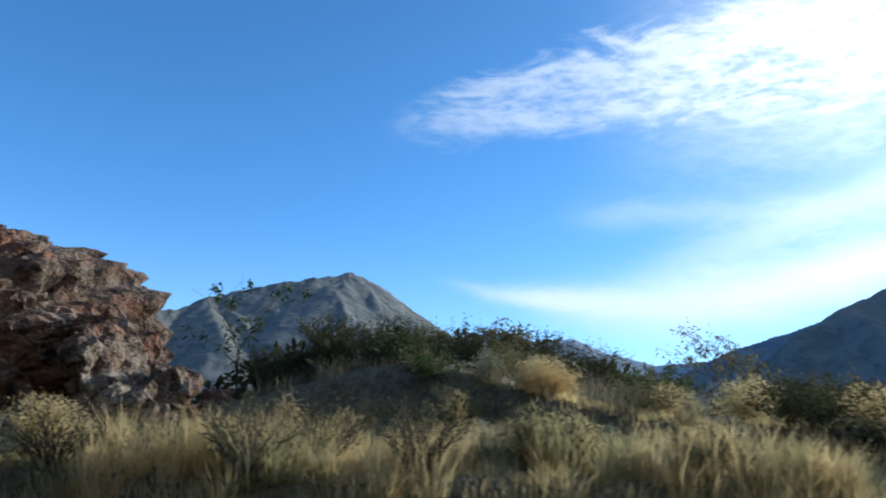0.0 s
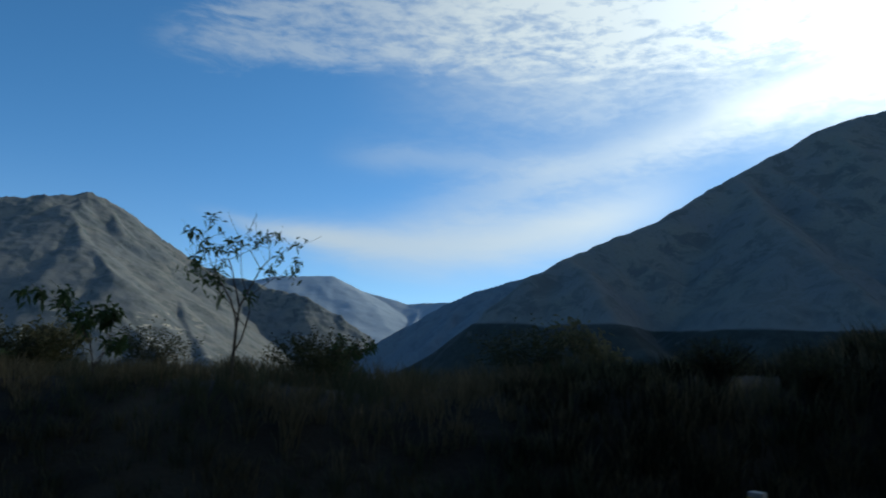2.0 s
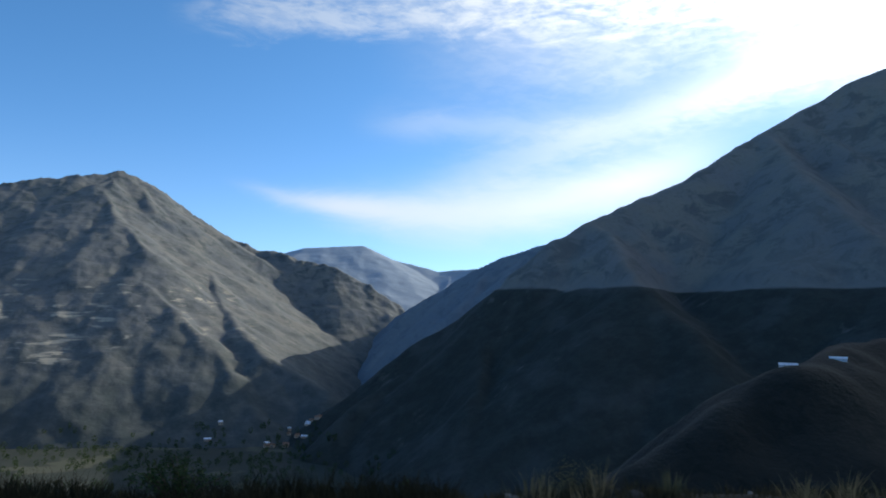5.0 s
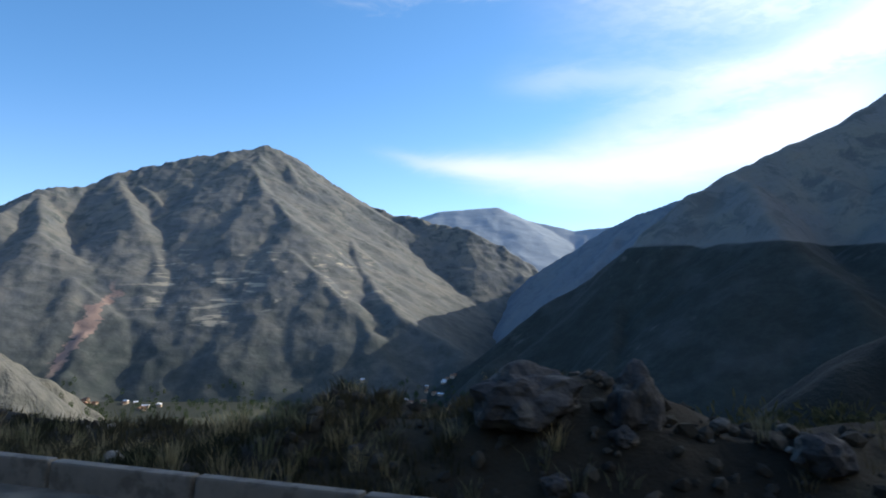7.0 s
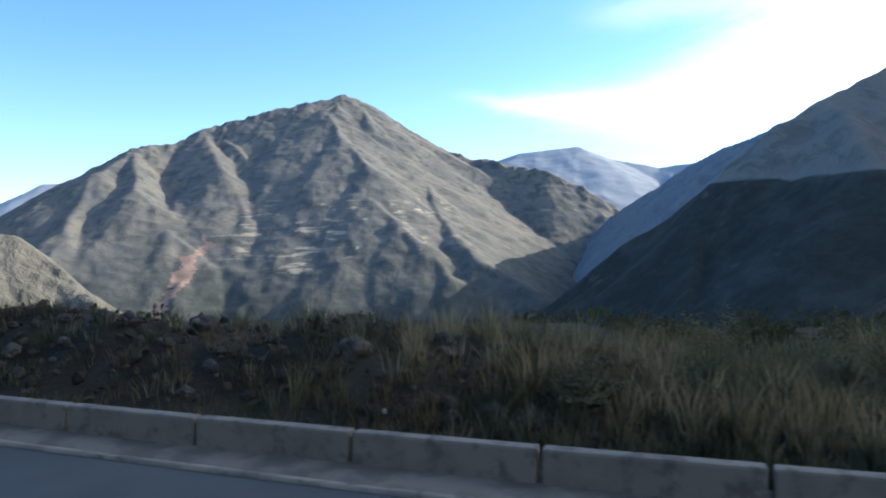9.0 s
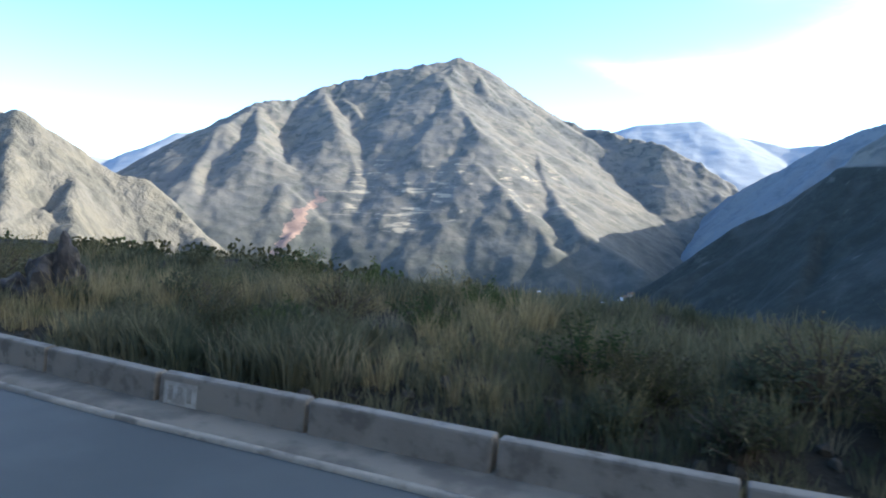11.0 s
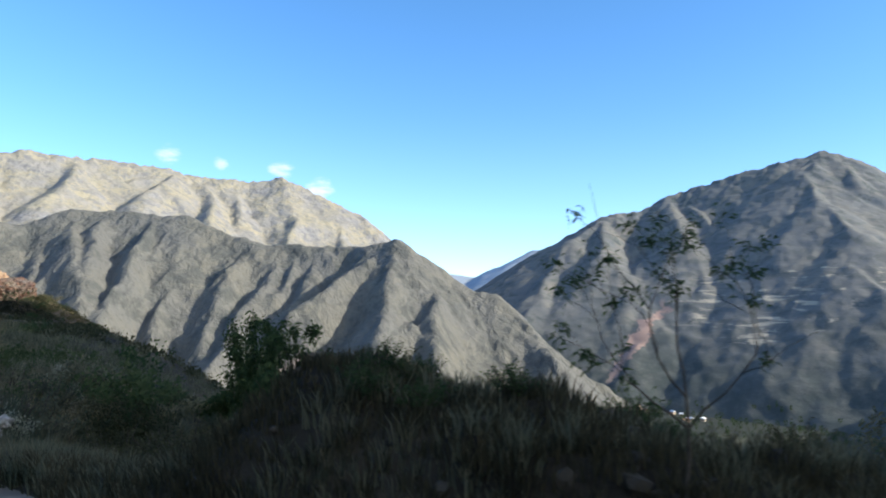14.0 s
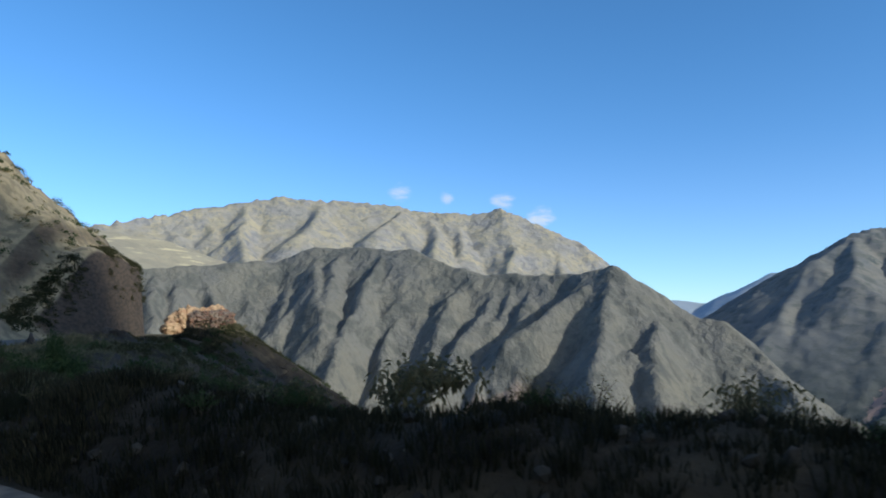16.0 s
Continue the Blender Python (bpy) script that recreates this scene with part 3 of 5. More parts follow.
def valley_z(x, y):
    """The broad valley sheet under everything, lower than the verge near the road."""
    best = np.full(x.shape, 1e9)
    sd = np.zeros(x.shape)
    for k in range(0, len(S_ALL) - 8, 40):
        x0, y0, x1, y1 = S_X[k], S_Y[k], S_X[min(k + 40, len(S_ALL) - 1)], S_Y[min(k + 40, len(S_ALL) - 1)]
        if k == 0:
            x0, y0 = x0 - 4000 * (x1 - x0) / 10, y0 - 4000 * (y1 - y0) / 10
        if k + 48 >= len(S_ALL):
            x1, y1 = x1 + 4000 * (x1 - x0) / 10, y1 + 4000 * (y1 - y0) / 10
        dx, dy = x1 - x0, y1 - y0
        q = np.clip(((x - x0) * dx + (y - y0) * dy) / (dx * dx + dy * dy), 0, 1)
        ex, ey = x - x0 - q * dx, y - y0 - q * dy
        far = np.hypot(ex, ey)
        side = np.sign(dx * ey - dy * ex)
        sd = np.where(far < best, far * side, sd)
        best = np.minimum(best, far)
    h = np.where(sd > 0, -0.72 * np.maximum(sd - 10, 0) - 9.0, 0.5 * (-sd - 10) - 7.0)
    h = np.where(sd > 0, np.maximum(h + 14 * fbm(x / 60, y / 60, 5, 81) * smooth(sd, 40, 120), FLOOR + 7 * fbm(x / 250, y / 250, 4, 85)), h)
    return np.minimum(h, 330 + 60 * fbm(x / 300, y / 300, 4, 88))


tagged(grid_mesh("ground", np.r_[np.arange(-4800, -700, 100), np.arange(-700, 900, 10), np.arange(900, 4801, 100)],
                 np.r_[np.arange(-1500, -300, 100), np.arange(-300, 1700, 14), np.arange(1700, 4801, 100)], valley_z, M_VALLEY),
       "valley floor with fields and scrub slopes", "ground", kind="structure")


# ---- kerb ----
M_KERB = material("kerb_concrete", two_tone((0.25, 0.226, 0.19), (0.215, 0.194, 0.163), 2.5, (0.15, 0.134, 0.112), 5.0),
                  bump=relief(18.0, 60.0), strength=0.35, distance=0.015)


def part(name, bm, mat, parent=None, label=""):
    me = bpy.data.meshes.new(name)
    bm.to_mesh(me)
    bm.free()
    me.materials.append(mat)
    ob = new(name, me)
    ob.parent = parent
    if label:
        tagged(ob, label)
    return ob


def slab(bm, sx, sy, sz, m=Matrix(), bevel=0.0, top=1.0):
    """A box sx by sy by sz standing on m, its top narrowed across."""
    made = bmesh.ops.create_cube(bm, size=1.0)["verts"]
    for v in made:
        v.co = Vector((v.co.x * sx, v.co.y * sy * (top if v.co.z > 0 else 1), (v.co.z + 0.5) * sz))
    if bevel:
        edges = list({e for v in made for e in v.link_edges})
        done = bmesh.ops.bevel(bm, geom=edges, offset=bevel, segments=2, profile=0.6, affect="EDGES")
        made = list({v for f in done["faces"] for v in f.verts} | {v for v in made if v.is_valid})
    bmesh.ops.transform(bm, matrix=m, verts=made)
    return made


def kerb_mesh():
    bm = bmesh.new()
    slab(bm, 1.72, 0.24, 0.45, bevel=0.025, top=0.6)
    me = bpy.data.meshes.new("kerb_block")
    bm.to_mesh(me)
    bm.free()
    me.materials.append(M_KERB)
    for p in me.polygons:
        p.use_smooth = False
    return me


KERB = kerb_mesh()
kerb = tagged(new("kerb"), "row of weathered concrete kerb blocks beside the road", "kerb", kind="structure")
rng_k = random.Random(3)
JOINT = 87.19           # a joint of the row, along the road
KERB_SET = []
K_S = np.arange(38.0, 112.0, 0.05)
K_X, K_Y = road_xy(K_S, KERB_D + 0.15)
K_RUN = np.r_[0, np.cumsum(np.hypot(np.diff(K_X), np.diff(K_Y)))]
for k in range(-26, 12):
    s = float(np.interp(np.interp(JOINT, K_S, K_RUN) + 1.765 * (k + 0.5), K_RUN, K_S))
    if not 41.0 < s < 102.0:
        continue
    KERB_SET.append((s, 1.0))
last = KERB_SET[-1][0] + 0.92
KERB_SET += [(last + 0.66 + 1.29 * k, 0.7) for k in range(3)]
for s, long in KERB_SET:
    x, y = road_xy(s, KERB_D + 0.15 + float(np.interp(s, (102.6, 105, 107), (0, 0.04, 0.06))))
    b = new("kerb_block", KERB)
    b.parent = kerb
    b.matrix_basis = pose(float(x), float(y), float(road_z(s)) - 0.14 + rng_k.uniform(-0.006, 0.006), rng_k.uniform(-1.0, 1.0), 0,
                          line_turn(s, KERB_D) + rng_k.uniform(-0.4, 0.4) + (2.0 if long < 1 else 0.0)) @ Matrix.Diagonal((long, 1, 1, 1))


# ---- plants and stones ----
def leaf_material(name, paint, glow=0.45):
    """Thin leaves and blades: light passes through them."""
    m = material(name, paint, rough=0.9, spec=0.04)
    nt = m.node_tree
    bsdf, out = nt.nodes["Principled BSDF"], nt.nodes["Material Output"]
    tr, add = nt.nodes.new("ShaderNodeBsdfTranslucent"), nt.nodes.new("ShaderNodeMixShader")
    link = bsdf.inputs["Base Color"].links
    if link:
        nt.links.new(link[0].from_socket, tr.inputs[0])
    else:
        tr.inputs[0].default_value = bsdf.inputs["Base Color"].default_value
    add.inputs[0].default_value = glow
    nt.links.new(bsdf.outputs[0], add.inputs[1])
    nt.links.new(tr.outputs[0], add.inputs[2])
    nt.links.new(add.outputs[0], out.inputs[0])
    return m


def by_island(a, b, c=None, scale=0.4):
    """Colours that change from blade to blade and slowly over the ground."""
    def paint(nt, pos):
        r = V(nt, nt.nodes.new("ShaderNodeNewGeometry").outputs["Random Per Island"])
        col = mix(nt, r, a, b)
        if c:
            col = mix(nt, noise_node(nt, pos, scale, 3).step(0.48, 0.62), col, c)
        return col
    return paint


M_STRAW = leaf_material("dry_grass_blades", by_island((0.42, 0.34, 0.19), (0.24, 0.2, 0.11), (0.17, 0.165, 0.09), 0.8))
M_WEED = leaf_material("grey_green_weeds", by_island((0.118, 0.122, 0.078), (0.205, 0.19, 0.118), (0.085, 0.098, 0.062)))
M_PALE_WEED = leaf_material("pale_dry_stalks", by_island((0.33, 0.29, 0.195), (0.21, 0.19, 0.125)))
# Weed colour lowered to near-black to carry the banks' deep shade.
M_DARK_WEED = leaf_material("weeds_shade_darkened", by_island((0.024, 0.026, 0.016), (0.052, 0.047, 0.028), (0.02, 0.024, 0.014)))
M_DRY_WEED = leaf_material("olive_brown_stubble", by_island((0.05, 0.047, 0.028), (0.105, 0.088, 0.05), (0.036, 0.038, 0.022)))
M_BROWN = leaf_material("brown_bank_grass", by_island((0.105, 0.09, 0.053), (0.21, 0.168, 0.096), (0.08, 0.084, 0.048), 0.6))
M_LEAF = leaf_material("dark_leaves", by_island((0.045, 0.075, 0.03), (0.08, 0.11, 0.045)))
M_LEAF_GREEN = leaf_material("fresh_leaves", by_island((0.068, 0.1, 0.038), (0.11, 0.135, 0.058)))
M_LEAF_DRY = leaf_material("olive_leaves", by_island((0.13, 0.13, 0.07), (0.2, 0.17, 0.09)))
M_SAGE = leaf_material("pale_sage_leaves", by_island((0.52, 0.51, 0.38), (0.33, 0.33, 0.225)), 0.55)
M_OLIVE = leaf_material("dark_olive_leaves", by_island((0.05, 0.055, 0.028), (0.1, 0.095, 0.048)))
# Brighter copy of the dry straw; part of the sunlight is in its colour.
M_SUNNY = leaf_material("straw_blades_sun_brightened", by_island((0.78, 0.62, 0.32), (0.56, 0.44, 0.22), (0.46, 0.41, 0.21), 0.8), 0.62)
M_BARK = material("bark", two_tone((0.11, 0.09, 0.07), (0.06, 0.05, 0.04), 9.0), bump=relief(30.0), strength=0.5, distance=0.01)
M_PALE_WOOD = material("bleached_wood", two_tone((0.45, 0.42, 0.37), (0.3, 0.28, 0.24), 12.0), bump=relief(40.0), strength=0.3, distance=0.005)
M_BOULDER = material("dark_boulder", two_tone((0.085, 0.08, 0.077), (0.045, 0.042, 0.041), 1.6, (0.15, 0.135, 0.115), 3.2),
                     bump=relief(4.0, 22.0), strength=0.8, distance=0.06)
M_PALE_STONE = material("pale_stone", two_tone((0.4, 0.37, 0.33), (0.26, 0.24, 0.21), 5.0), bump=relief(14.0), strength=0.6, distance=0.02)


def red_rock(nt, pos):
    col = mix(nt, noise_node(nt, stretched(nt, pos, 0.5, 0.5, 1.3), 1.0, 7, 0.65).step(0.4, 0.6), (0.24, 0.125, 0.08), (0.2, 0.155, 0.12))
    col = mix(nt, noise_node(nt, pos, 0.35, 5).step(0.5, 0.62), col, (0.29, 0.235, 0.18))
    col = mix(nt, noise_node(nt, stretched(nt, pos, 1.6, 1.6, 0.5), 1.0, 6, 0.7).step(0.5, 0.66), col, (0.13, 0.085, 0.06))
    col = mix(nt, noise_node(nt, pos, 0.8, 6, 0.7).step(0.52, 0.64) * 0.45, col, (0.28, 0.245, 0.19))
    # Near-black noise patches paint the shade of cavities onto the rock.
    return mix(nt, noise_node(nt, pos, 2.6, 6, 0.75).step(0.5, 0.6), col, (0.05, 0.038, 0.032))


M_RED = material("red_outcrop_rock", red_rock, bump=relief(1.6, 7.0), strength=1.0, distance=0.4)


M_OCHRE = material("ochre_rock_cut", two_tone((0.42, 0.3, 0.18), (0.34, 0.21, 0.125), 0.5, (0.27, 0.17, 0.105), 0.9), bump=relief(0.9, 4.0), strength=1.0, distance=0.3)


class Soup:
    """Vertices and faces gathered for one mesh."""

    def __init__(self):
        self.v, self.f = [], []

    def tube(self, points, r0, r1, sides=5):
        n = len(points)
        for k, p in enumerate(points):
            p = Vector(p)
            ahead = (Vector(points[min(k + 1, n - 1)]) - Vector(points[max(k - 1, 0)])).normalized()
            side = ahead.cross(Vector((0.3, 0.9, 0.2))).normalized()
            over = ahead.cross(side)
            r = r0 + (r1 - r0) * k / max(n - 1, 1)
            base = len(self.v)
            for j in range(sides):
                a = 2 * math.pi * j / sides
                self.v.append(tuple(p + r * (math.cos(a) * side + math.sin(a) * over)))
            if k:
                for j in range(sides):
                    j2 = (j + 1) % sides
                    self.f.append((base - sides + j, base - sides + j2, base + j2, base + j))

    def leaf(self, p, ahead, across, long, wide, droop=0.25):
        b = len(self.v)
        p, ahead, across = Vector(p), Vector(ahead), Vector(across)
        mid, tip = p + ahead * long * 0.5, p + ahead * long + Vector((0, 0, -droop * long))
        self.v += [tuple(p), tuple(mid + across * wide / 2), tuple(tip), tuple(mid - across * wide / 2)]
        self.f.append((b, b + 1, b + 2, b + 3))

    def blade(self, p, lean, high, wide, turn):
        b = len(self.v)
        cx, cy = math.cos(turn), math.sin(turn)
        px, py, pz = p
        for q, w in ((0, 1.0), (0.55, 0.7)):
            ox, oy = px + lean[0] * q * q, py + lean[1] * q * q
            self.v += [(ox - cx * wide * w / 2, oy - cy * wide * w / 2, pz + high * q), (ox + cx * wide * w / 2, oy + cy * wide * w / 2, pz + high * q)]
        self.v.append((px + lean[0], py + lean[1], pz + high * 0.97))
        self.f += [(b, b + 1, b + 3, b + 2), (b + 2, b + 3, b + 4)]

    def mesh(self, name, mat):
        me = bpy.data.meshes.new(name)
        me.from_pydata(self.v, [], self.f)
        me.materials.append(mat)
        return me


def rand_dir(rng, up=0.0):
    a, z = rng.uniform(0, 2 * math.pi), rng.uniform(-1, 1)
    r = math.sqrt(1 - z * z)
    return Vector((r * math.cos(a), r * math.sin(a), z + up)).normalized()


def make_tree(name, label, high, spread, seed, leaf_mat, leaves=900, leaf=0.09, stems=1, thin=0.03, bare=0.35, category="tree", upright=0.5, clumps=0):
    """A trunk with forked limbs and a loose crown of small leaves."""
    rng = random.Random(seed)
    root = tagged(new(name), label, category)
    wood, crown, tips = Soup(), Soup(), []

    def grow(p, ahead, long, r, depth):
        pts, q, way = [p], Vector(p), Vector(ahead)
        for _ in range(4):
            way = (way + rand_dir(rng) * (0.1 if depth == 0 else 0.26) + Vector((0, 0, 0.06 * upright))).normalized()
            q = q + way * long / 4
            pts.append(tuple(q))
        wood.tube(pts, r, r * 0.6, 5 if depth < 2 else 3)
        if depth >= 1:
            tips.extend(pts[2:] if depth == 1 else pts[1:])
        if depth < 3:
            for k in range((4, 3, 3)[depth]):
                start = pts[4 if k < 2 else rng.choice((2, 3))]
                turn = 6.283 * (k + rng.random() * 0.6) / 4
                side = Vector((math.cos(turn), math.sin(turn), 0.35 * upright))
                out = (way * 0.6 + side * spread + rand_dir(rng) * 0.2).normalized()
                grow(start, out, long * rng.uniform(0.6, 0.85), r * 0.52, depth + 1)

    for k in range(stems):
        lean = rand_dir(rng) * (0.06 if stems == 1 else 0.4) + Vector((0, 0, 1))
        grow((0, 0, -0.1), lean.normalized(), high * (bare + 0.05), thin * high * 0.42, 0)
    held = rng.sample(tips, min(clumps, len(tips))) if clumps else tips
    for _ in range(leaves):
        p = Vector(rng.choice(held)) + rand_dir(rng) * rng.uniform(0, 0.12 * high ** 0.5) * (0.75 if clumps else 1.0)
        way = rand_dir(rng, -0.2)
        crown.leaf(p, way, way.orthogonal().normalized(), leaf * rng.uniform(0.6, 1.4), leaf * 0.42 * rng.uniform(0.7, 1.2))
    top = max((v[2] for v in wood.v), default=1.0)
    k = high / top
    for soup in (wood, crown):
        soup.v = [(v[0] * k, v[1] * k, v[2] * k) for v in soup.v]
    for pname, soup, mat in (("trunk", wood, M_BARK), ("crown", crown, leaf_mat)):
        ob = new(pname, soup.mesh(pname, mat))
        ob.parent = root
    return root


def make_shrub(label, high, wide, seed, leaf_mat, leaves=700, leaf=0.05, stalks=26, slim=0.5):
    rng = random.Random(seed)
    root = tagged(new("shrub"), label, "shrub", group="verge shrubs")
    stems, foliage = Soup(), Soup()
    for _ in range(stalks):
        a, out = rng.uniform(0, 2 * math.pi), rng.uniform(0.1, 1) ** 0.7
        reach, top = out * wide / 2, high * rng.uniform(0.55, 1.0) * (1.05 - 0.45 * out)
        pts = [(0.12 * wide * math.cos(a) * q, 0.12 * wide * math.sin(a) * q, 0) for q in (out,)]
        for q in (0.35, 0.7, 1.0):
            pts.append((reach * q * math.cos(a) + rng.uniform(-0.04, 0.04), reach * q * math.sin(a) + rng.uniform(-0.04, 0.04), top * q ** 0.8))
        stems.tube(pts, 0.012, 0.004, 3)
        for _ in range(leaves // stalks):
            q = rng.uniform(0.3, 1.0)
            k = min(2, int(q * 3))
            p = Vector(pts[k]).lerp(Vector(pts[k + 1]), q * 3 - k) + rand_dir(rng) * rng.uniform(0, 0.09)
            way = rand_dir(rng, 0.4)
            foliage.leaf(p, way, way.orthogonal().normalized(), leaf * rng.uniform(0.6, 1.5), leaf * slim, 0.1)
    for pname, soup, mat in (("woody_base", stems, M_BARK), ("foliage", foliage, leaf_mat)):
        ob = new(pname, soup.mesh(pname, mat))
        ob.parent = root
    return root


def stone_mesh(name, seed, mat, detail=3, rough=0.28, blocky=0.5):
    bm = bmesh.new()
    bmesh.ops.create_icosphere(bm, subdivisions=detail, radius=1.0)
    off = Vector((seed * 7.3, seed * 3.1, -seed * 5.7))
    for v in bm.verts:
        n = v.co.normalized()
        cell = noise.voronoi(n * 1.3 + off)[0][0]
        k = 1 + rough * (noise.fractal(n * 1.6 + off, 1.0, 2.0, 5)) - blocky * (cell - 0.35) * 0.6
        v.co = n * k
    me = bpy.data.meshes.new(name)
    bm.to_mesh(me)
    bm.free()
    me.materials.append(mat)
    return me


def ground_at(s, d):
    x, y = road_xy(s, d)
    return float(x), float(y), float(ground_z(s, d))


def put(s, d, turn=0.0, size=1.0, sink=0.0, tilt=0.0):
    x, y, z = ground_at(s, d)
    return Matrix.Translation((x, y, z - sink)) @ Euler((radians(tilt), 0, radians(turn))).to_matrix().to_4x4() @ Matrix.Scale(size, 4)


def place(root, s, d, turn=0.0, size=1.0, sink=0.0):
    root.matrix_basis = put(s, d, turn, size, sink)
    return root


# red outcrop beside the road
def crag_mesh(mat, detail, off, flat_top, size):
    bm = bmesh.new()
    bmesh.ops.create_icosphere(bm, subdivisions=detail, radius=1.0)
    for v in bm.verts:
        n = v.co.normalized()
        p = Vector((n.x * size[0], n.y * size[1], n.z * size[2]))
        box = max(abs(n.x), abs(n.y) * 0.95, abs(n.z) * 1.02) if flat_top else 1.0
        p *= 0.35 + 0.5 / box * 0.9
        q = p + off
        p += n * 1.0 * noise.fractal(q * 0.4, 0.9, 2.0, 6)
        for scale, deep in ((0.5, 0.55), (1.2, 0.5), (2.9, 0.3), (6.0, 0.12)):
            cell = noise.voronoi(Vector((q.x, q.y, q.z * 1.5)) * scale)[0]
            p += n * deep * (min(cell[1] - cell[0], 0.45) - 0.22)
        p += n * (0.2 * noise.fractal(q * 1.6, 0.8, 2.1, 5) + 0.07 * noise.fractal(q * 6.0, 0.8, 2.0, 3))
        hole = noise.noise(Vector((q.x * 0.9, q.y * 0.9, q.z * 1.8 + 5)))
        p -= n * 0.9 * max(0.0, hole - 0.22)
        if flat_top and p.z > 3.0:
            p.z = 3.0 + (p.z - 3.0) * 0.5
        v.co = p
    me = bpy.data.meshes.new("rock_face")
    bm.to_mesh(me)
    bm.free()
    me.materials.append(mat)
    return me


def outcrop():
    me = crag_mesh(M_RED, 7, Vector(), True, (7.5, 4.6, 5.0))
    root = tagged(new("rock_outcrop"), "craggy red-brown rock outcrop lit by the sun", "rock")
    root.matrix_basis = pose(-12.9, 13.2, float(road_z(-14)) + 2.35, 0, 7, -20) @ Matrix.Scale(1.08, 4)
    new("rock_face", me).parent = root
    far = tagged(new("rock_outcrop"), "sunlit ochre rock cut beside the earlier bend of the road", "rock")
    far.matrix_basis = pose(-42.0, 19.5, -0.9, 0, 0, 108) @ Matrix.Diagonal((1.5, 1.1, 1.42, 1))
    new("rock_face", crag_mesh(M_OCHRE, 6, Vector((31.0, 7.0, 3.0)), False, (8.0, 5.2, 4.9))).parent = far
    rng = random.Random(8)
    meshes = [stone_mesh("rock_block", 20 + k, M_RED, 3, 0.3, 0.9) for k in range(4)]
    # talus of fallen blocks at the open end
    for k in range(30):
        q = rng.random()
        r = rng.uniform(0.28, 0.62) * (1.15 - 0.5 * q)
        b = new("rock_block", meshes[k % 4])
        b.parent = root
        spot = Vector((-5.6 + 2.9 * q, 11.6 + rng.uniform(-0.9, 1.2), 0.75 - 1.9 * q - rng.uniform(0, 1.3) * (1 - q)))
        b.matrix_basis = root.matrix_basis.inverted() @ Matrix.Translation(spot) @ Euler((rng.uniform(0, 3), rng.uniform(0, 3), rng.uniform(0, 6))).to_matrix().to_4x4() @ Matrix.Diagonal((r, r * 0.85, r * 0.7, 1))
    for k in range(34):
        b = new("rock_block", meshes[k % 4])
        b.parent = root
        q, r = rng.uniform(-0.3, 1.25), rng.uniform(0.25, 0.8)
        b.matrix_basis = Matrix.Translation((q * 6.6 + 0.3, -3.6 - rng.uniform(0, 1.1) + 1.6 * max(q, 0), -1.3 + rng.uniform(-0.3, 1.2) * (1.2 - 0.6 * max(q, 0)))) @ Euler(
            (rng.uniform(0, 3), rng.uniform(0, 3), rng.uniform(0, 6))).to_matrix().to_4x4() @ Matrix.Diagonal((r, r * 0.8, r * 0.7, 1))


outcrop()

# trees: place along the road, distance, height, and kind
rng_p = random.Random(12)
TREE_KINDS = {
    "feathery": dict(label="slender feathery tree with small drooping leaves on the dry verge", spread=0.62, leaf_mat=M_LEAF, leaves=1100, leaf=0.075, bare=0.36, thin=0.034, clumps=75),
    "sparse": dict(label="thin open tree with few leaves against the sky", spread=0.6, leaf_mat=M_LEAF, leaves=420, leaf=0.1, bare=0.4, thin=0.024, clumps=26),
    "leafy": dict(label="young dark green leafy tree growing from the gully", spread=0.2, leaf_mat=M_LEAF, leaves=9000, leaf=0.085, bare=0.34, thin=0.02, upright=2.6),
    "round": dict(label="broad dense green tree on the slope below the road", spread=0.75, leaf_mat=M_LEAF, leaves=7500, leaf=0.11, bare=0.3, thin=0.03),
    "twiggy": dict(label="spindly tree with small dark leaf clusters on the shaded bank", spread=0.4, leaf_mat=M_LEAF, leaves=1100, leaf=0.075, bare=0.46, thin=0.022, clumps=42),
    "dry": dict(label="dry olive-brown small tree on the bank", spread=0.7, leaf_mat=M_LEAF_DRY, leaves=700, leaf=0.08, bare=0.3, thin=0.02, stems=2),
}
for n, (kind, s, d, top) in enumerate((
        ("feathery", 5.7, 9.0, 4.05), ("dry", -4.4, 13.3, 3.95), ("sparse", -8.4, 11.9, 4.6), ("dry", -0.45, 13.5, 4.0),
        ("sparse", 13.4, 8.5, 4.4), ("sparse", 11.6, 8.5, 3.3), ("dry", 18.3, 11.2, 2.8), ("feathery", 14.3, 11.6, 2.7),
        ("dry", 9.4, 11.0, 3.0), ("leafy", 106.9, 11.1, 1.75), ("round", 109.3, 10.4, 0.9), ("round", 110.4, 10.8, 0.9),
        ("round", 108.2, 10.4, 0.5), ("twiggy", 111.6, 7.6, 1.95), ("twiggy", 116.9, 6.5, 3.05), ("round", 102.4, 12.6, -0.4), ("dry", 128.6, 8.6, 1.75),
        ("dry", 126.7, 8.3, 1.4), ("dry", 133.4, 9.4, 1.6), ("dry", 119.2, 12.5, 0.9))):
    spec = dict(TREE_KINDS[kind])
    label = spec.pop("label")
    high = max(0.6, top - float(verge(s, d)))
    place(make_tree("tree", label, high, seed=40 + n, **spec), s, d, rng_p.uniform(0, 360), 1.0, 0.05)

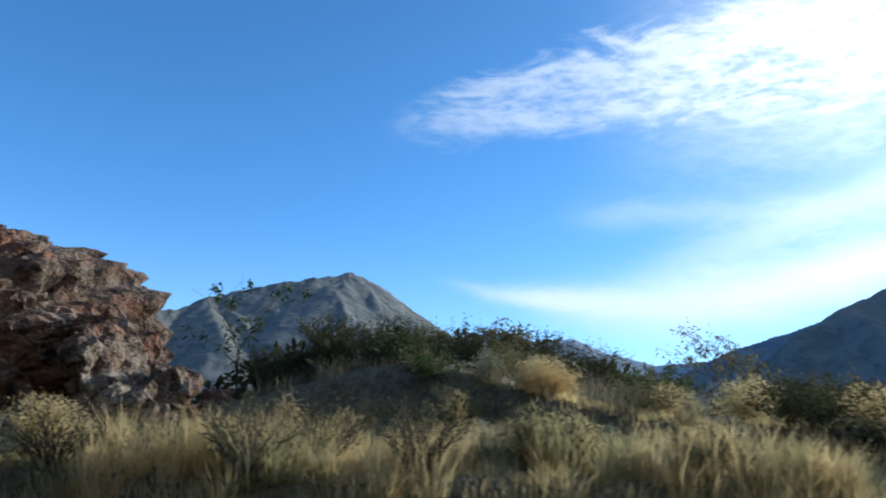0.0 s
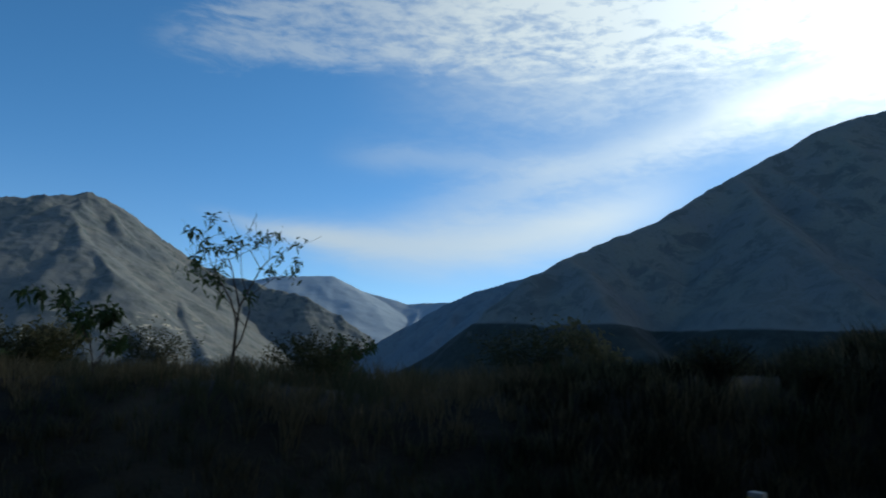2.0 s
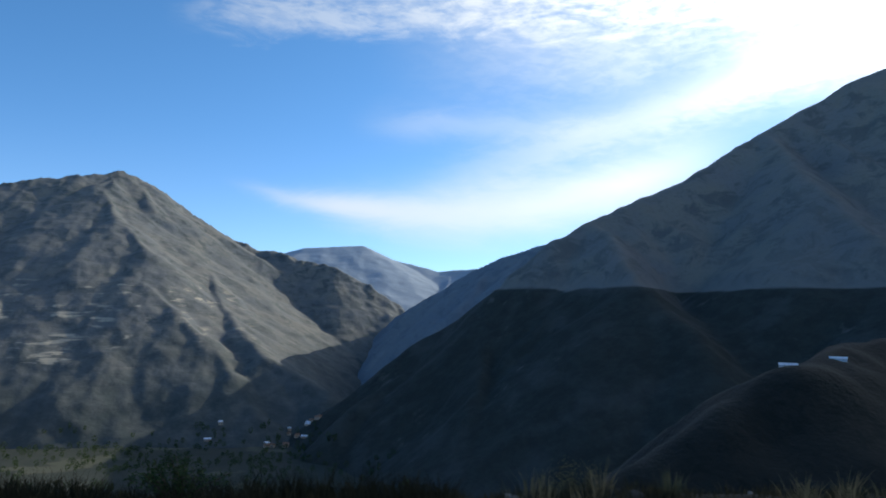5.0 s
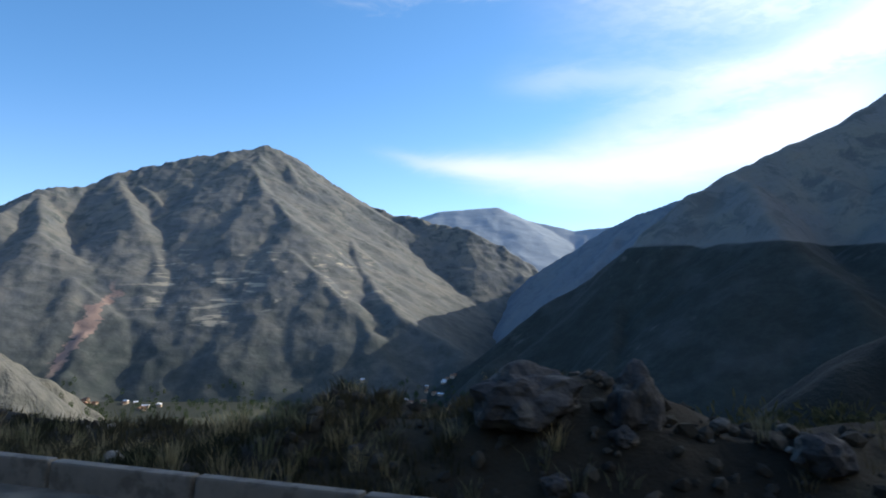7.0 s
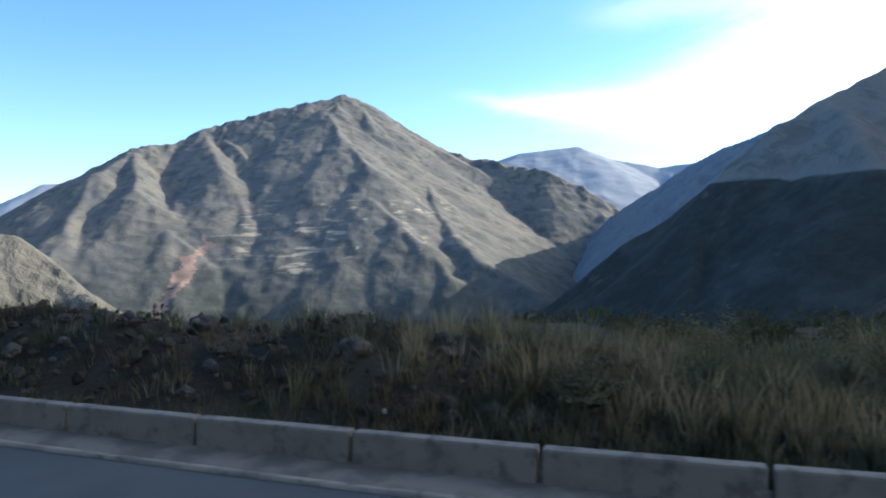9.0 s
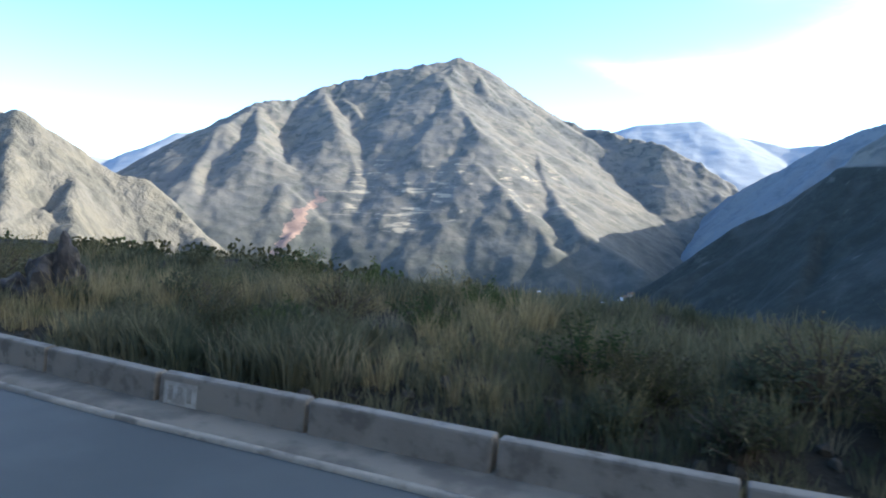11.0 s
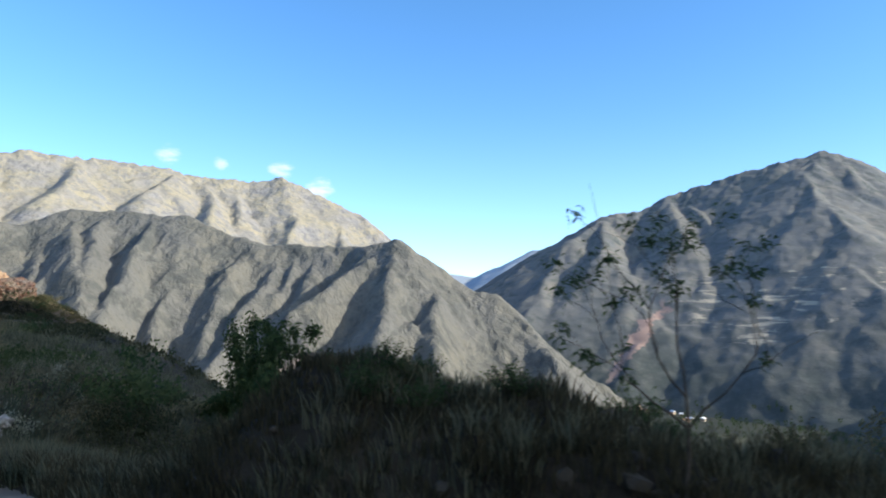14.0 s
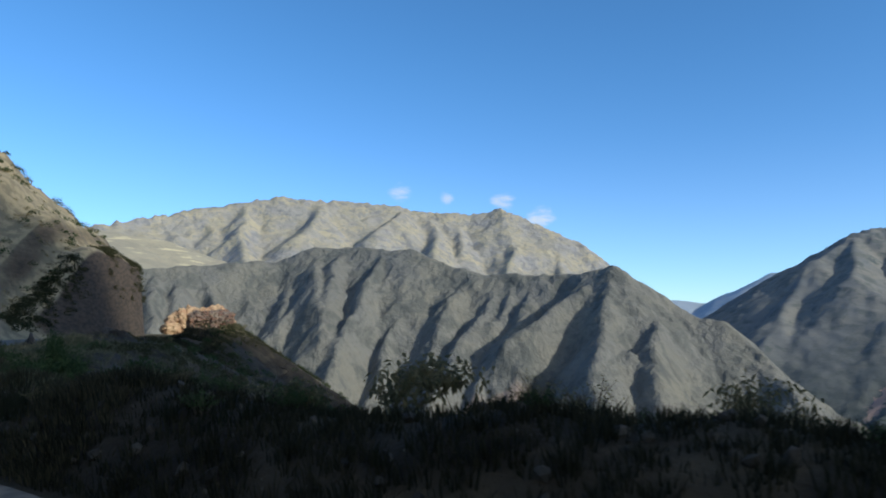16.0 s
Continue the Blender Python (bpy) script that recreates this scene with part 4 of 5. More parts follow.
SHRUBS = [
    make_shrub("dark green leafy shrub on the road verge", 0.9, 1.3, 1, M_LEAF, 1100, 0.06),
    make_shrub("fresh green shrub behind the kerb", 0.8, 1.2, 2, M_LEAF_GREEN, 1100, 0.07),
    make_shrub("dry olive-brown twiggy shrub on the bank", 1.0, 1.2, 3, M_LEAF_DRY, 600, 0.05, 40),
    make_shrub("grey-green low weed bush beside the kerb", 0.55, 0.9, 4, M_WEED, 800, 0.06, 34),
    make_shrub("broad dense dark olive shrub on the bank", 1.1, 1.9, 5, M_OLIVE, 3400, 0.05, 80),
    make_shrub("pale grey-green leafy weed in the sunny grass", 0.62, 0.6, 6, M_SAGE, 1500, 0.036, 34),
    make_shrub("tall pale plume of dry grass stalks", 0.95, 0.45, 7, M_SUNNY, 900, 0.12, 44, 0.1),
    make_shrub("golden-brown dry bush with sunlight painted into its colour", 0.8, 1.0, 8, M_SUNNY, 2400, 0.07, 90, 0.14),
]
spots = [(123.2, 8.9, 4, 0.7), (123.9, 9.1, 0, 0.75), (124.5, 8.8, 4, 0.65), (125.1, 9.2, 2, 0.8), (125.7, 8.9, 4, 0.7), (126.4, 9.2, 0, 0.8), (124.2, 8.3, 2, 0.6), (125.4, 8.4, 2, 0.6), (21.6, 8.2, 4, 0.6), (20.5, 8.2, 4, 0.6), (19.5, 8.6, 4, 0.7), (92.0, 7.0, 4, 0.7), (93.1, 7.4, 3, 1.2), (94.3, 7.0, 4, 0.65), (95.2, 7.8, 4, 0.8), (96.1, 8.6, 4, 0.85), (97.0, 8.4, 4, 0.75), (96.4, 7.2, 0, 0.7), (97.9, 7.3, 1, 0.8), (98.6, 8.2, 1, 0.9), (86.2, 7.4, 4, 0.6), (88.9, 8.2, 0, 0.8), (84.2, 8.4, 3, 1.1), (79.6, 8.0, 2, 0.8), (78.6, 8.6, 2, 1.0), (1.5, 8.6, 4, 1.15), (0.6, 9.2, 4, 0.9), (3.5, 9.6, 4, 1.25), (8.2, 10.4, 4, 1.15), (9.4, 10.5, 4, 0.9), (11.5, 10.0, 4, 0.9), (6.6, 10.6, 2, 1.1), (5.6, 10.2, 4, 0.8), (-7.4, 13.4, 4, 1.1), (-6.2, 13.6, 4, 1.1), (-8.6, 13.2, 4, 1.0), (-3.6, 13.4, 4, 0.9), (-5.0, 13.8, 4, 1.1), (-9.6, 13.0, 4, 0.8), (-6.8, 12.6, 4, 0.9), (-5.4, 12.5, 4, 0.9), (-4.2, 12.4, 4, 0.8), (-2.6, 12.8, 4, 0.9), (-7.9, 12.2, 4, 0.8), (-1.4, 12.6, 4, 0.8), (117.7, 8.6, 4, 0.55), (121.6, 9.6, 4, 0.8), (122.3, 9.9, 4, 0.6), (14.2, 9.8, 4, 0.9), (17.3, 10.4, 4, 1.1), (102.9, 9.4, 3, 1.7), (103.9, 9.8, 1, 1.8), (101.2, 9.6, 1, 1.2), (105.2, 9.2, 4, 1.3), (104.4, 8.2, 3, 1.7), (105.4, 7.6, 3, 1.5), (106.2, 8.6, 4, 1.2), (107.6, 8.4, 4, 1.2), (108.8, 8.2, 4, 1.1), (-8.0, 14.2, 0, 1.0), (-6.4, 14.3, 0, 1.0), (-4.4, 14.0, 0, 0.9), (-2.4, 13.6, 0, 0.9), (-9.0, 14.0, 2, 1.0), (1.0, 10.6, 2, 1.0), (3.5, 10.0, 0, 1.0), (-0.1, 11.2, 2, 1.0), (-5.0, 11.2, 0, 1.1), (-3.6, 11.8, 2, 1.0), (-1.4, 11.8, 0, 1.1), (20.6, 12.7, 0, 1.0), (1.2, 12.2, 0, 1.0),
         (86.8, 7.9, 1, 0.75), (77.5, 9.5, 2, 1.1), (75.8, 9.0, 2, 1.0), (97.5, 9.0, 1, 1.15), (98.8, 9.4, 1, 1.1), (95.4, 7.8, 2, 1.2), (93.6, 7.4, 2, 1.1),
         (91.2, 7.4, 0, 1.0), (101.5, 8.4, 1, 1.0), (103.2, 8.0, 3, 1.4), (104.6, 9.5, 0, 1.1), (123.2, 9.6, 0, 0.75), (124.4, 9.8, 2, 0.75),
         (125.6, 9.8, 0, 0.7), (126.8, 8.2, 1, 0.7), (99.6, 6.9, 3, 1.3), (92.8, 6.3, 3, 1.2)]
for (a, b, lo, hi, count) in ((-16, 27, 7.5, 15, 22), (27, 54, 7.5, 14, 10), (74, 105, 6.5, 12, 58), (104, 113, 7.5, 14, 14), (110, 150, 6.6, 10.5, 34), (110, 119, 6.3, 9.5, 18), (98.5, 106, 7.2, 12.5, 28)):
    for _ in range(count):
        spots.append((rng_p.uniform(a, b), rng_p.uniform(lo, hi), rng_p.choice((0, 1, 2, 2, 3, 3)) if 60 < a < 108 else rng_p.choice((0, 0, 2, 3)), rng_p.uniform(0.5, 1.05) if a != 110 else rng_p.uniform(0.35, 0.6)))
for k in range(120):
    spots.append((rng_p.uniform(-14, 2.5), rng_p.uniform(6.0, 9.2), (5, 5, 7, 5, 6, 2)[k % 6], rng_p.uniform(0.5, 1.0)))
for k in range(34):
    spots.append((rng_p.uniform(-9, 6), rng_p.uniform(9.5, 10.4), (5, 2, 7, 2, 7)[k % 5], rng_p.uniform(0.5, 0.95)))
for k in range(16):
    spots.append((rng_p.uniform(101, 106.2), rng_p.uniform(6.6, 9.5), 5 if k % 3 else 3, rng_p.uniform(0.6, 1.0)))
spots += [(105.2, 6.9, 5, 1.25), (104.8, 7.1, 5, 0.9)]
for k in range(20):
    spots.append((-8.2 + 0.3 * k, 9.75 + 0.5 * ((k * 3) % 5) / 5, (5, 2, 5, 7)[k % 4], 0.75 + 0.3 * ((k * 5) % 7) / 7))
# dark scrub along the crest of the shaded banks
for k in range(14):
    spots.append((122.7 + 0.36 * k, 7.4 + 0.5 * ((k * 7) % 5) / 5, (2, 0, 3)[k % 3], 0.34 + 0.14 * ((k * 3) % 4) / 4))
spots += [(131.5, 8.4, 2, 0.85), (132.0, 8.5, 0, 0.6), (133.6, 8.4, 2, 0.6), (122.6, 8.2, 0, 0.85), (123.3, 8.3, 4, 0.6), (124.2, 8.2, 0, 0.7), (21.4, 8.9, 4, 0.5), (22.3, 9.0, 4, 0.42), (17.6, 9.4, 0, 0.5), (19.3, 9.2, 2, 0.5), (14.6, 9.8, 0, 0.6), (12.9, 10.0, 4, 0.45)]
for k in range(16):
    spots.append((rng_p.uniform(74, 104), rng_p.uniform(6.4, 8.5), 3, rng_p.uniform(0.7, 1.1)))
FAR_SHRUBS = {}
order = sorted(range(len(spots)), key=lambda k: spots[k][1])
turns = [rng_p.uniform(0, 360) for _ in spots]
for n, k in enumerate(order):
    s, d, kind, size = spots[k]
    m = put(s, d, turns[k], size, 0.04)
    src = SHRUBS[kind]
    if not src.get("used"):
        src["used"] = 1
        src.matrix_basis = m
    elif n < 280:
        made = copy_thing(src, m)
        made.matrix_basis = m
    else:
        FAR_SHRUBS.setdefault(kind, []).append(m)
for kind, poses in sorted(FAR_SHRUBS.items()):
    soup = Soup()
    me = next(c for c in SHRUBS[kind].children if c.name.startswith("foliage")).data
    base, faces = [v.co.copy() for v in me.vertices], [tuple(p.vertices) for p in me.polygons]
    for m in poses:
        k = len(soup.v)
        soup.v += [tuple(m @ v) for v in base]
        soup.f += [tuple(q + k for q in f) for f in faces]
    tagged(new("bushes", soup.mesh("bushes", me.materials[0])), "mixed low bushes further back on the verge", "bushes", kind="stuff")


def grass_field(name, label, mat, count, seed, s_lo, s_hi, d_lo, d_hi, high, blades, wide, clump, thick=0.5):
    rng = random.Random(seed)
    soup = Soup()
    for _ in range(count):
        s, d = rng.uniform(s_lo, s_hi), d_lo + (d_hi - d_lo) * rng.random() ** 1.4
        if value_noise(np.array(s / 2.2), np.array(d / 2.2), seed) < thick:
            continue
        if name in ("tall_grass", "pale_tussocks") and 90.5 < s < 98.5 and rng.random() < 0.75:
            continue
        if (57 < s < 82 and rng.random() < 0.92 * (82 - max(s, 70)) / 12) or (110 < s < 118 and name not in ("bank_grass", "bank_stubble") and rng.random() < 0.3):
            continue
        x, y, z = ground_at(s, d)
        tall = high * rng.uniform(0.55, 1.0) * (0.65 + 0.75 * float(value_noise(np.array(s / 1.1), np.array(d / 1.1), seed + 3)))
        for _ in range(blades):
            a, r = rng.uniform(0, 6.283), clump * rng.random()
            lean = tall * rng.uniform(0.1, 0.55)
            soup.blade((x + r * math.cos(a), y + r * math.sin(a), z - 0.03), (lean * math.cos(a), lean * math.sin(a)), tall * rng.uniform(0.6, 1.1), wide, rng.uniform(0, 3.14))
    ob = new(name, soup.mesh(name, mat))
    return tagged(ob, label, "grass", kind="stuff")


grass_field("dry_grass", "dry straw-coloured grass tufts on the sunny verge", M_SUNNY, 1700, 5, -22, 3.5, 5.5, 16, 0.36, 15, 0.012, 0.12, 0.45)
grass_field("straw_mat", "short trampled straw covering the sunny ground", M_SUNNY, 5200, 62, -20, 3.5, 5.36, 10, 0.16, 12, 0.02, 0.2, 0.0)
grass_field("sunny_grass", "straw grass at the road edge, painted brighter for the sun", M_SUNNY, 2000, 17, -18, 1.0, 5.5, 8.2, 0.55, 20, 0.014, 0.13, 0.5)
grass_field("pale_stalks", "pale grey dry weeds standing at the road edge", M_PALE_WEED, 1500, 18, -18, 3, 5.6, 15, 0.5, 15, 0.014, 0.14, 0.42)
grass_field("dark_grass", "olive grass tufts on the bank, blades painted near-black for shade", M_DARK_WEED, 3600, 19, 17, 41, 5.9, 13, 0.5, 15, 0.015, 0.14, 0.16)
grass_field("tall_grass", "tall dry grass clumps behind the kerb", M_STRAW, 2200, 15, 66, 106, 6.3, 11, 0.58, 20, 0.013, 0.14, 0.5)
grass_field("pale_tussocks", "pale dry tussocks behind the kerb", M_PALE_WEED, 1050, 16, 66, 106, 6.3, 10, 0.6, 20, 0.011, 0.12, 0.5)
grass_field("green_weeds", "grey-green leafy weeds among the tall grass", M_WEED, 3000, 27, 66, 106, 6.1, 11, 0.6, 16, 0.035, 0.18, 0.5)
grass_field("stubble", "short olive-brown stubble between stones", M_DRY_WEED, 3000, 29, 39, 58, 5.75, 12, 0.26, 13, 0.018, 0.15, 0.22)
grass_field("brown_grass", "brown and olive dry grass on the shaded bank", M_BROWN, 4300, 33, 1.5, 26, 5.8, 13.5, 0.42, 14, 0.017, 0.14, 0.15)
grass_field("brown_patches", "patches of brown dry grass in the shade", M_DRY_WEED, 900, 34, 17, 40, 5.9, 11, 0.46, 14, 0.016, 0.13, 0.4)
grass_field("brown_tufts", "scattered brown grass tufts on the stony verge", M_STRAW, 150, 30, 40, 58, 5.9, 8.5, 0.42, 26, 0.014, 0.13, 0.2)
grass_field("heap_weeds", "thin brown weeds rooted in the spoil heap", M_BROWN, 5200, 36, 60, 77, 5.8, 9.0, 0.3, 16, 0.014, 0.13, 0.1)
grass_field("bank_grass", "short grass on the far bank, blades painted near-black for shade", M_DARK_WEED, 5800, 25, 123, 152, 5.8, 12, 0.26, 12, 0.02, 0.17, 0.0)
grass_field("bank_stubble", "short olive-brown grass on the bank past the culvert", M_DRY_WEED, 5200, 26, 108.5, 125, 5.8, 12, 0.25, 12, 0.02, 0.17, 0.0)
grass_field("bank_weeds", "olive-green weeds on the bank past the culvert", M_WEED, 1500, 61, 108, 121, 6.0, 11, 0.3, 14, 0.02, 0.16, 0.35)
grass_field("low_weeds", "low grey-green weeds and stubble behind the kerb", M_WEED, 5200, 6, 57, 112, 5.75, 12, 0.32, 14, 0.02, 0.16, 0.3)
grass_field("back_grass", "dull olive grass on the falling ground", M_WEED, 3600, 39, 58, 108, 10.5, 24, 0.36, 12, 0.024, 0.2, 0.15)
grass_field("slope_scrub", "scrubby grass on the slope below the road", M_WEED, 2600, 8, 20, 140, 15, 38, 0.5, 14, 0.03, 0.35, 0.3)

# boulders and stones
STONES = [stone_mesh("boulder", k + 1, M_BOULDER, 4 if k < 2 else 3) for k in range(4)]
PALE = [stone_mesh("stone", k + 9, M_PALE_STONE, 3, 0.34, 1.2) for k in range(3)]


def stone(mesh, name, label, s, d, size, turn, sink=0.35, lift=0.0):
    x, y, z = ground_at(s, d)
    ob = tagged(new(name, mesh), label, "rock", group="verge stones")
    sx, sy, sz = size
    ob.matrix_basis = Matrix.Translation((x, y, z + sz * (1 - 2 * sink) + lift)) @ Euler((0, 0, radians(turn))).to_matrix().to_4x4() @ Matrix.Diagonal((sx, sy, sz, 1))
    return ob


for k, (s, d, r, h) in enumerate(((57.4, 7.05, 0.58, 0.36), (58.5, 7.15, 0.34, 0.42), (60.2, 6.9, 0.3, 0.2), (81.9, 7.6, 0.42, 0.62), (81.2, 7.5, 0.36, 0.34), (82.2, 7.7, 0.3, 0.75),
                                  (121.85, 8.1, 0.58, 0.46), (66.6, 8.0, 0.2, 0.16), (68.6, 7.9, 0.24, 0.22), (67.4, 7.7, 0.15, 0.12), (62.2, 6.9, 0.2, 0.14),
                                  (69.9, 7.6, 0.2, 0.18), (64.6, 6.6, 0.22, 0.15), (117.9, 10.0, 0.6, 0.4), (71.5, 7.3, 0.22, 0.2))):
    stone(STONES[k % 4], "boulder", "dark rough boulder on the earth bank", s, d, (r, r * 0.85, h), 37 * k)
for k in range(110):
    s, d, r = rng_p.uniform(57, 75), rng_p.uniform(6.0, 8.8), 0.035 + 0.12 * rng_p.random() ** 3
    stone((STONES + STONES + STONES + PALE)[k % 13], "stone", "broken stone lying in the spoil heap", s, d, (r, r * 0.9, r * 0.7), 53 * k)
for k in range(34):
    s, d, r = rng_p.uniform(41, 56), rng_p.uniform(5.85, 8.6), 0.04 + 0.1 * rng_p.random() ** 2
    stone((STONES + PALE)[k % 7], "stone", "pale stone lying on the stony verge", s, d, (r, r * 0.9, r * 0.7), 61 * k)
for k in range(13):
    s, d, r = rng_p.uniform(105.9, 106.6), rng_p.uniform(6.35, 6.75), rng_p.uniform(0.09, 0.16)
    stone(PALE[k % 3], "stone", "pale broken stone heaped behind the white wall", s, d, (r, r * 0.9, r * 0.75), 71 * k, 0.3, 0.13 * (k % 3))


def rubble(name, label, count, seed, zones, mat):
    """Clods and broken stones too many to count."""
    rng = random.Random(seed)
    bm = bmesh.new()
    bmesh.ops.create_icosphere(bm, subdivisions=1, radius=1.0)
    base = [v.co.copy() for v in bm.verts]
    tris = [tuple(v.index for v in f.verts) for f in bm.faces]
    bm.free()
    soup = Soup()
    for _ in range(count):
        s0, s1, d0, d1 = rng.choice(zones)
        s, d = rng.uniform(s0, s1), rng.uniform(d0, d1)
        x, y, z = ground_at(s, d)
        r = 0.015 + 0.09 * rng.random() ** 3
        turn, k = Euler((rng.uniform(0, 6), rng.uniform(0, 6), 0)).to_matrix(), len(soup.v)
        size = Vector((r * rng.uniform(0.8, 1.5), r * rng.uniform(0.7, 1.2), r * rng.uniform(0.6, 1.0)))
        for v in base:
            c = v * rng.uniform(0.72, 1.2)
            c = turn @ Vector((c.x * size.x, c.y * size.y, c.z * size.z))
            soup.v.append((x + c.x, y + c.y, z + c.z + r * 0.25))
        soup.f += [tuple(i + k for i in f) for f in tris]
    return tagged(new(name, soup.mesh(name, mat)), label, "rubble", kind="stuff")


M_CLOD = material("earth_clods", by_island((0.03, 0.027, 0.022), (0.085, 0.075, 0.06)), bump=relief(30.0), strength=0.6, distance=0.02)
rubble("rubble", "dark clods and broken stones strewn over the spoil heap", 2200, 44, ((54.5, 75, 5.9, 9.0),), M_CLOD)
rubble("rubble", "dark clods and stones on the shaded bank", 2300, 45, ((110, 121, 6.0, 9.5), (119, 135, 6.0, 9.5), (76, 106, 5.75, 6.8), (40, 55, 5.75, 8.5)), M_CLOD)


# ---- hill side scrub, walls and small things ----
def scrub_patch(name, label, mat, count, seed, s_lo, s_hi, d_lo, d_hi, size, leaves, leaf):
    """Low bushes too far off to tell apart."""
    rng = random.Random(seed)
    soup = Soup()
    for _ in range(count):
        s, d = rng.uniform(s_lo, s_hi), rng.uniform(d_lo, d_hi)
        if value_noise(np.array(s / 6.0), np.array(d / 6.0), seed) < 0.4:
            continue
        x, y, z = ground_at(s, d)
        r = size * rng.uniform(0.5, 1.2)
        for _ in range(leaves):
            way = rand_dir(rng, 0.5)
            p = Vector((x, y, z)) + Vector((way.x * r, way.y * r, abs(way.z) * r * 0.9)) * rng.uniform(0.3, 1)
            soup.leaf(p, way, way.orthogonal().normalized(), leaf * rng.uniform(0.6, 1.4), leaf * 0.6, 0.1)
    return tagged(new(name, soup.mesh(name, mat)), label, "bushes", kind="stuff")


scrub_patch("hill_scrub", "dark scrub bushes on the hillside above the road cut", M_LEAF, 420, 31, -20, 70, -40, -7.5, 0.8, 60, 0.22)
scrub_patch("cliff_scrub", "dark bushes hanging over the edge of the road cut", M_OLIVE, 700, 35, -30, 45, -8.5, -4.6, 0.8, 70, 0.2)
scrub_patch("hill_dry_grass", "dry yellow grass clumps on the upper hillside", M_STRAW, 1300, 32, -25, 60, -45, -7.5, 0.45, 30, 0.2)
scrub_patch("bank_bushes", "dark scrub on the slope beneath the first bends", M_OLIVE, 2600, 36, -42, 62, 11.0, 32, 0.65, 40, 0.19)
scrub_patch("verge_scrub", "low dark scrub behind the tall grass", M_OLIVE, 900, 38, 58, 108, 11.5, 25, 0.45, 40, 0.14)
scrub_patch("lower_scrub", "dark bushes on the long slope below the road", M_LEAF, 1500, 41, 50, 175, 28, 74, 1.1, 26, 0.42)


def valley_scrub():
    """Scattered bushes and small trees down the slope to the valley floor."""
    rng = random.Random(57)
    soup = Soup()
    line = np.array([(rng.uniform(60, 200), rng.uniform(72, 330)) for _ in range(3600)])
    xs, ys = road_xy(line[:, 0], line[:, 1])
    zs = valley_z(xs, ys)
    thick = value_noise(xs / 40, ys / 40, 58)
    for x, y, z, k in zip(xs, ys, zs, thick):
        if k < 0.35:
            continue
        r = rng.uniform(0.8, 2.6)
        for _ in range(16):
            way = rand_dir(rng, 0.4)
            p = Vector((x, y, z)) + Vector((way.x * r, way.y * r, abs(way.z) * r)) * rng.uniform(0.4, 1)
            soup.leaf(p, way, way.orthogonal().normalized(), 1.2 * rng.uniform(0.6, 1.3), 0.8, 0.1)
    tagged(new("valley_scrub", soup.mesh("valley_scrub", M_OLIVE)), "scrub scattered over the slope to the valley", "bushes", kind="stuff")


valley_scrub()
scrub_patch("slope_bushes", "dark bushes on the slope below the road", M_LEAF, 520, 33, -10, 150, 14, 45, 0.8, 60, 0.2)

M_WHITE = material("whitewash", two_tone((0.78, 0.77, 0.74), (0.62, 0.6, 0.56), 6.0, (0.45, 0.42, 0.38), 9.0), rough=0.8, bump=relief(30.0), strength=0.3, distance=0.01)
M_BLACK = material("black_road_paint", two_tone((0.03, 0.03, 0.03), (0.06, 0.06, 0.055), 14.0), rough=0.6)
M_YELLOW = material("yellow_road_paint", two_tone((0.62, 0.42, 0.03), (0.48, 0.33, 0.05), 14.0), rough=0.6)
M_FADED = material("faded_white_paint", two_tone((0.46, 0.44, 0.4), (0.36, 0.34, 0.3), 9.0, (0.28, 0.26, 0.23), 6.0), bump=relief(30.0), strength=0.3, distance=0.01)
M_GREY_MARK = material("faded_number_paint", two_tone((0.25, 0.23, 0.2), (0.32, 0.3, 0.26), 20.0))


def headwall():
    s, d = 107.27, 5.3
    x, y = road_xy(s, d + 0.2)
    root = tagged(new("culvert_headwall"), "short white-painted concrete headwall with black and yellow stripes", "headwall")
    root.matrix_basis = pose(float(x), float(y), float(road_z(s)) - 0.23, 0, 0, line_turn(s, d))
    bm = bmesh.new()
    slab(bm, 1.25, 0.34, 0.68, bevel=0.02)
    part("wall_block", bm, M_WHITE, root)
    for k, mat in ((-0.2, M_BLACK), (0.02, M_YELLOW), (0.34, M_BLACK), (0.54, M_YELLOW)):
        bm = bmesh.new()
        slab(bm, 0.2 if mat is M_BLACK else 0.15, 0.012, 0.56, Matrix.Translation((k, -0.173, 0.06)) @ Matrix.Shear("XZ", 4, (0.0, 0.0)))
        part("stripe", bm, mat, root, "black painted stripe" if mat is M_BLACK else "yellow painted stripe")


headwall()


def number_patch(s):
    """A pale painted square on a kerb block with illegible marks."""
    x, y = road_xy(s, KERB_D + 0.041)
    patch = new("number_patch")
    patch.parent = kerb
    patch.matrix_basis = pose(float(x), float(y), float(road_z(s)) + 0.03, -6.5, 0, line_turn(s, KERB_D))
    bm = bmesh.new()
    slab(bm, 0.42, 0.006, 0.22, bevel=0.002)
    part("paint_square", bm, M_FADED, patch, "faded white paint square")
    for k in (-0.12, 0.0, 0.12):
        bm = bmesh.new()
        slab(bm, 0.06, 0.005, 0.14, Matrix.Translation((k, -0.005, 0.04)), bevel=0.001)
        part("bar", bm, M_GREY_MARK, patch)


for s in (87.5, 97.6, 60.9):
    number_patch(s)


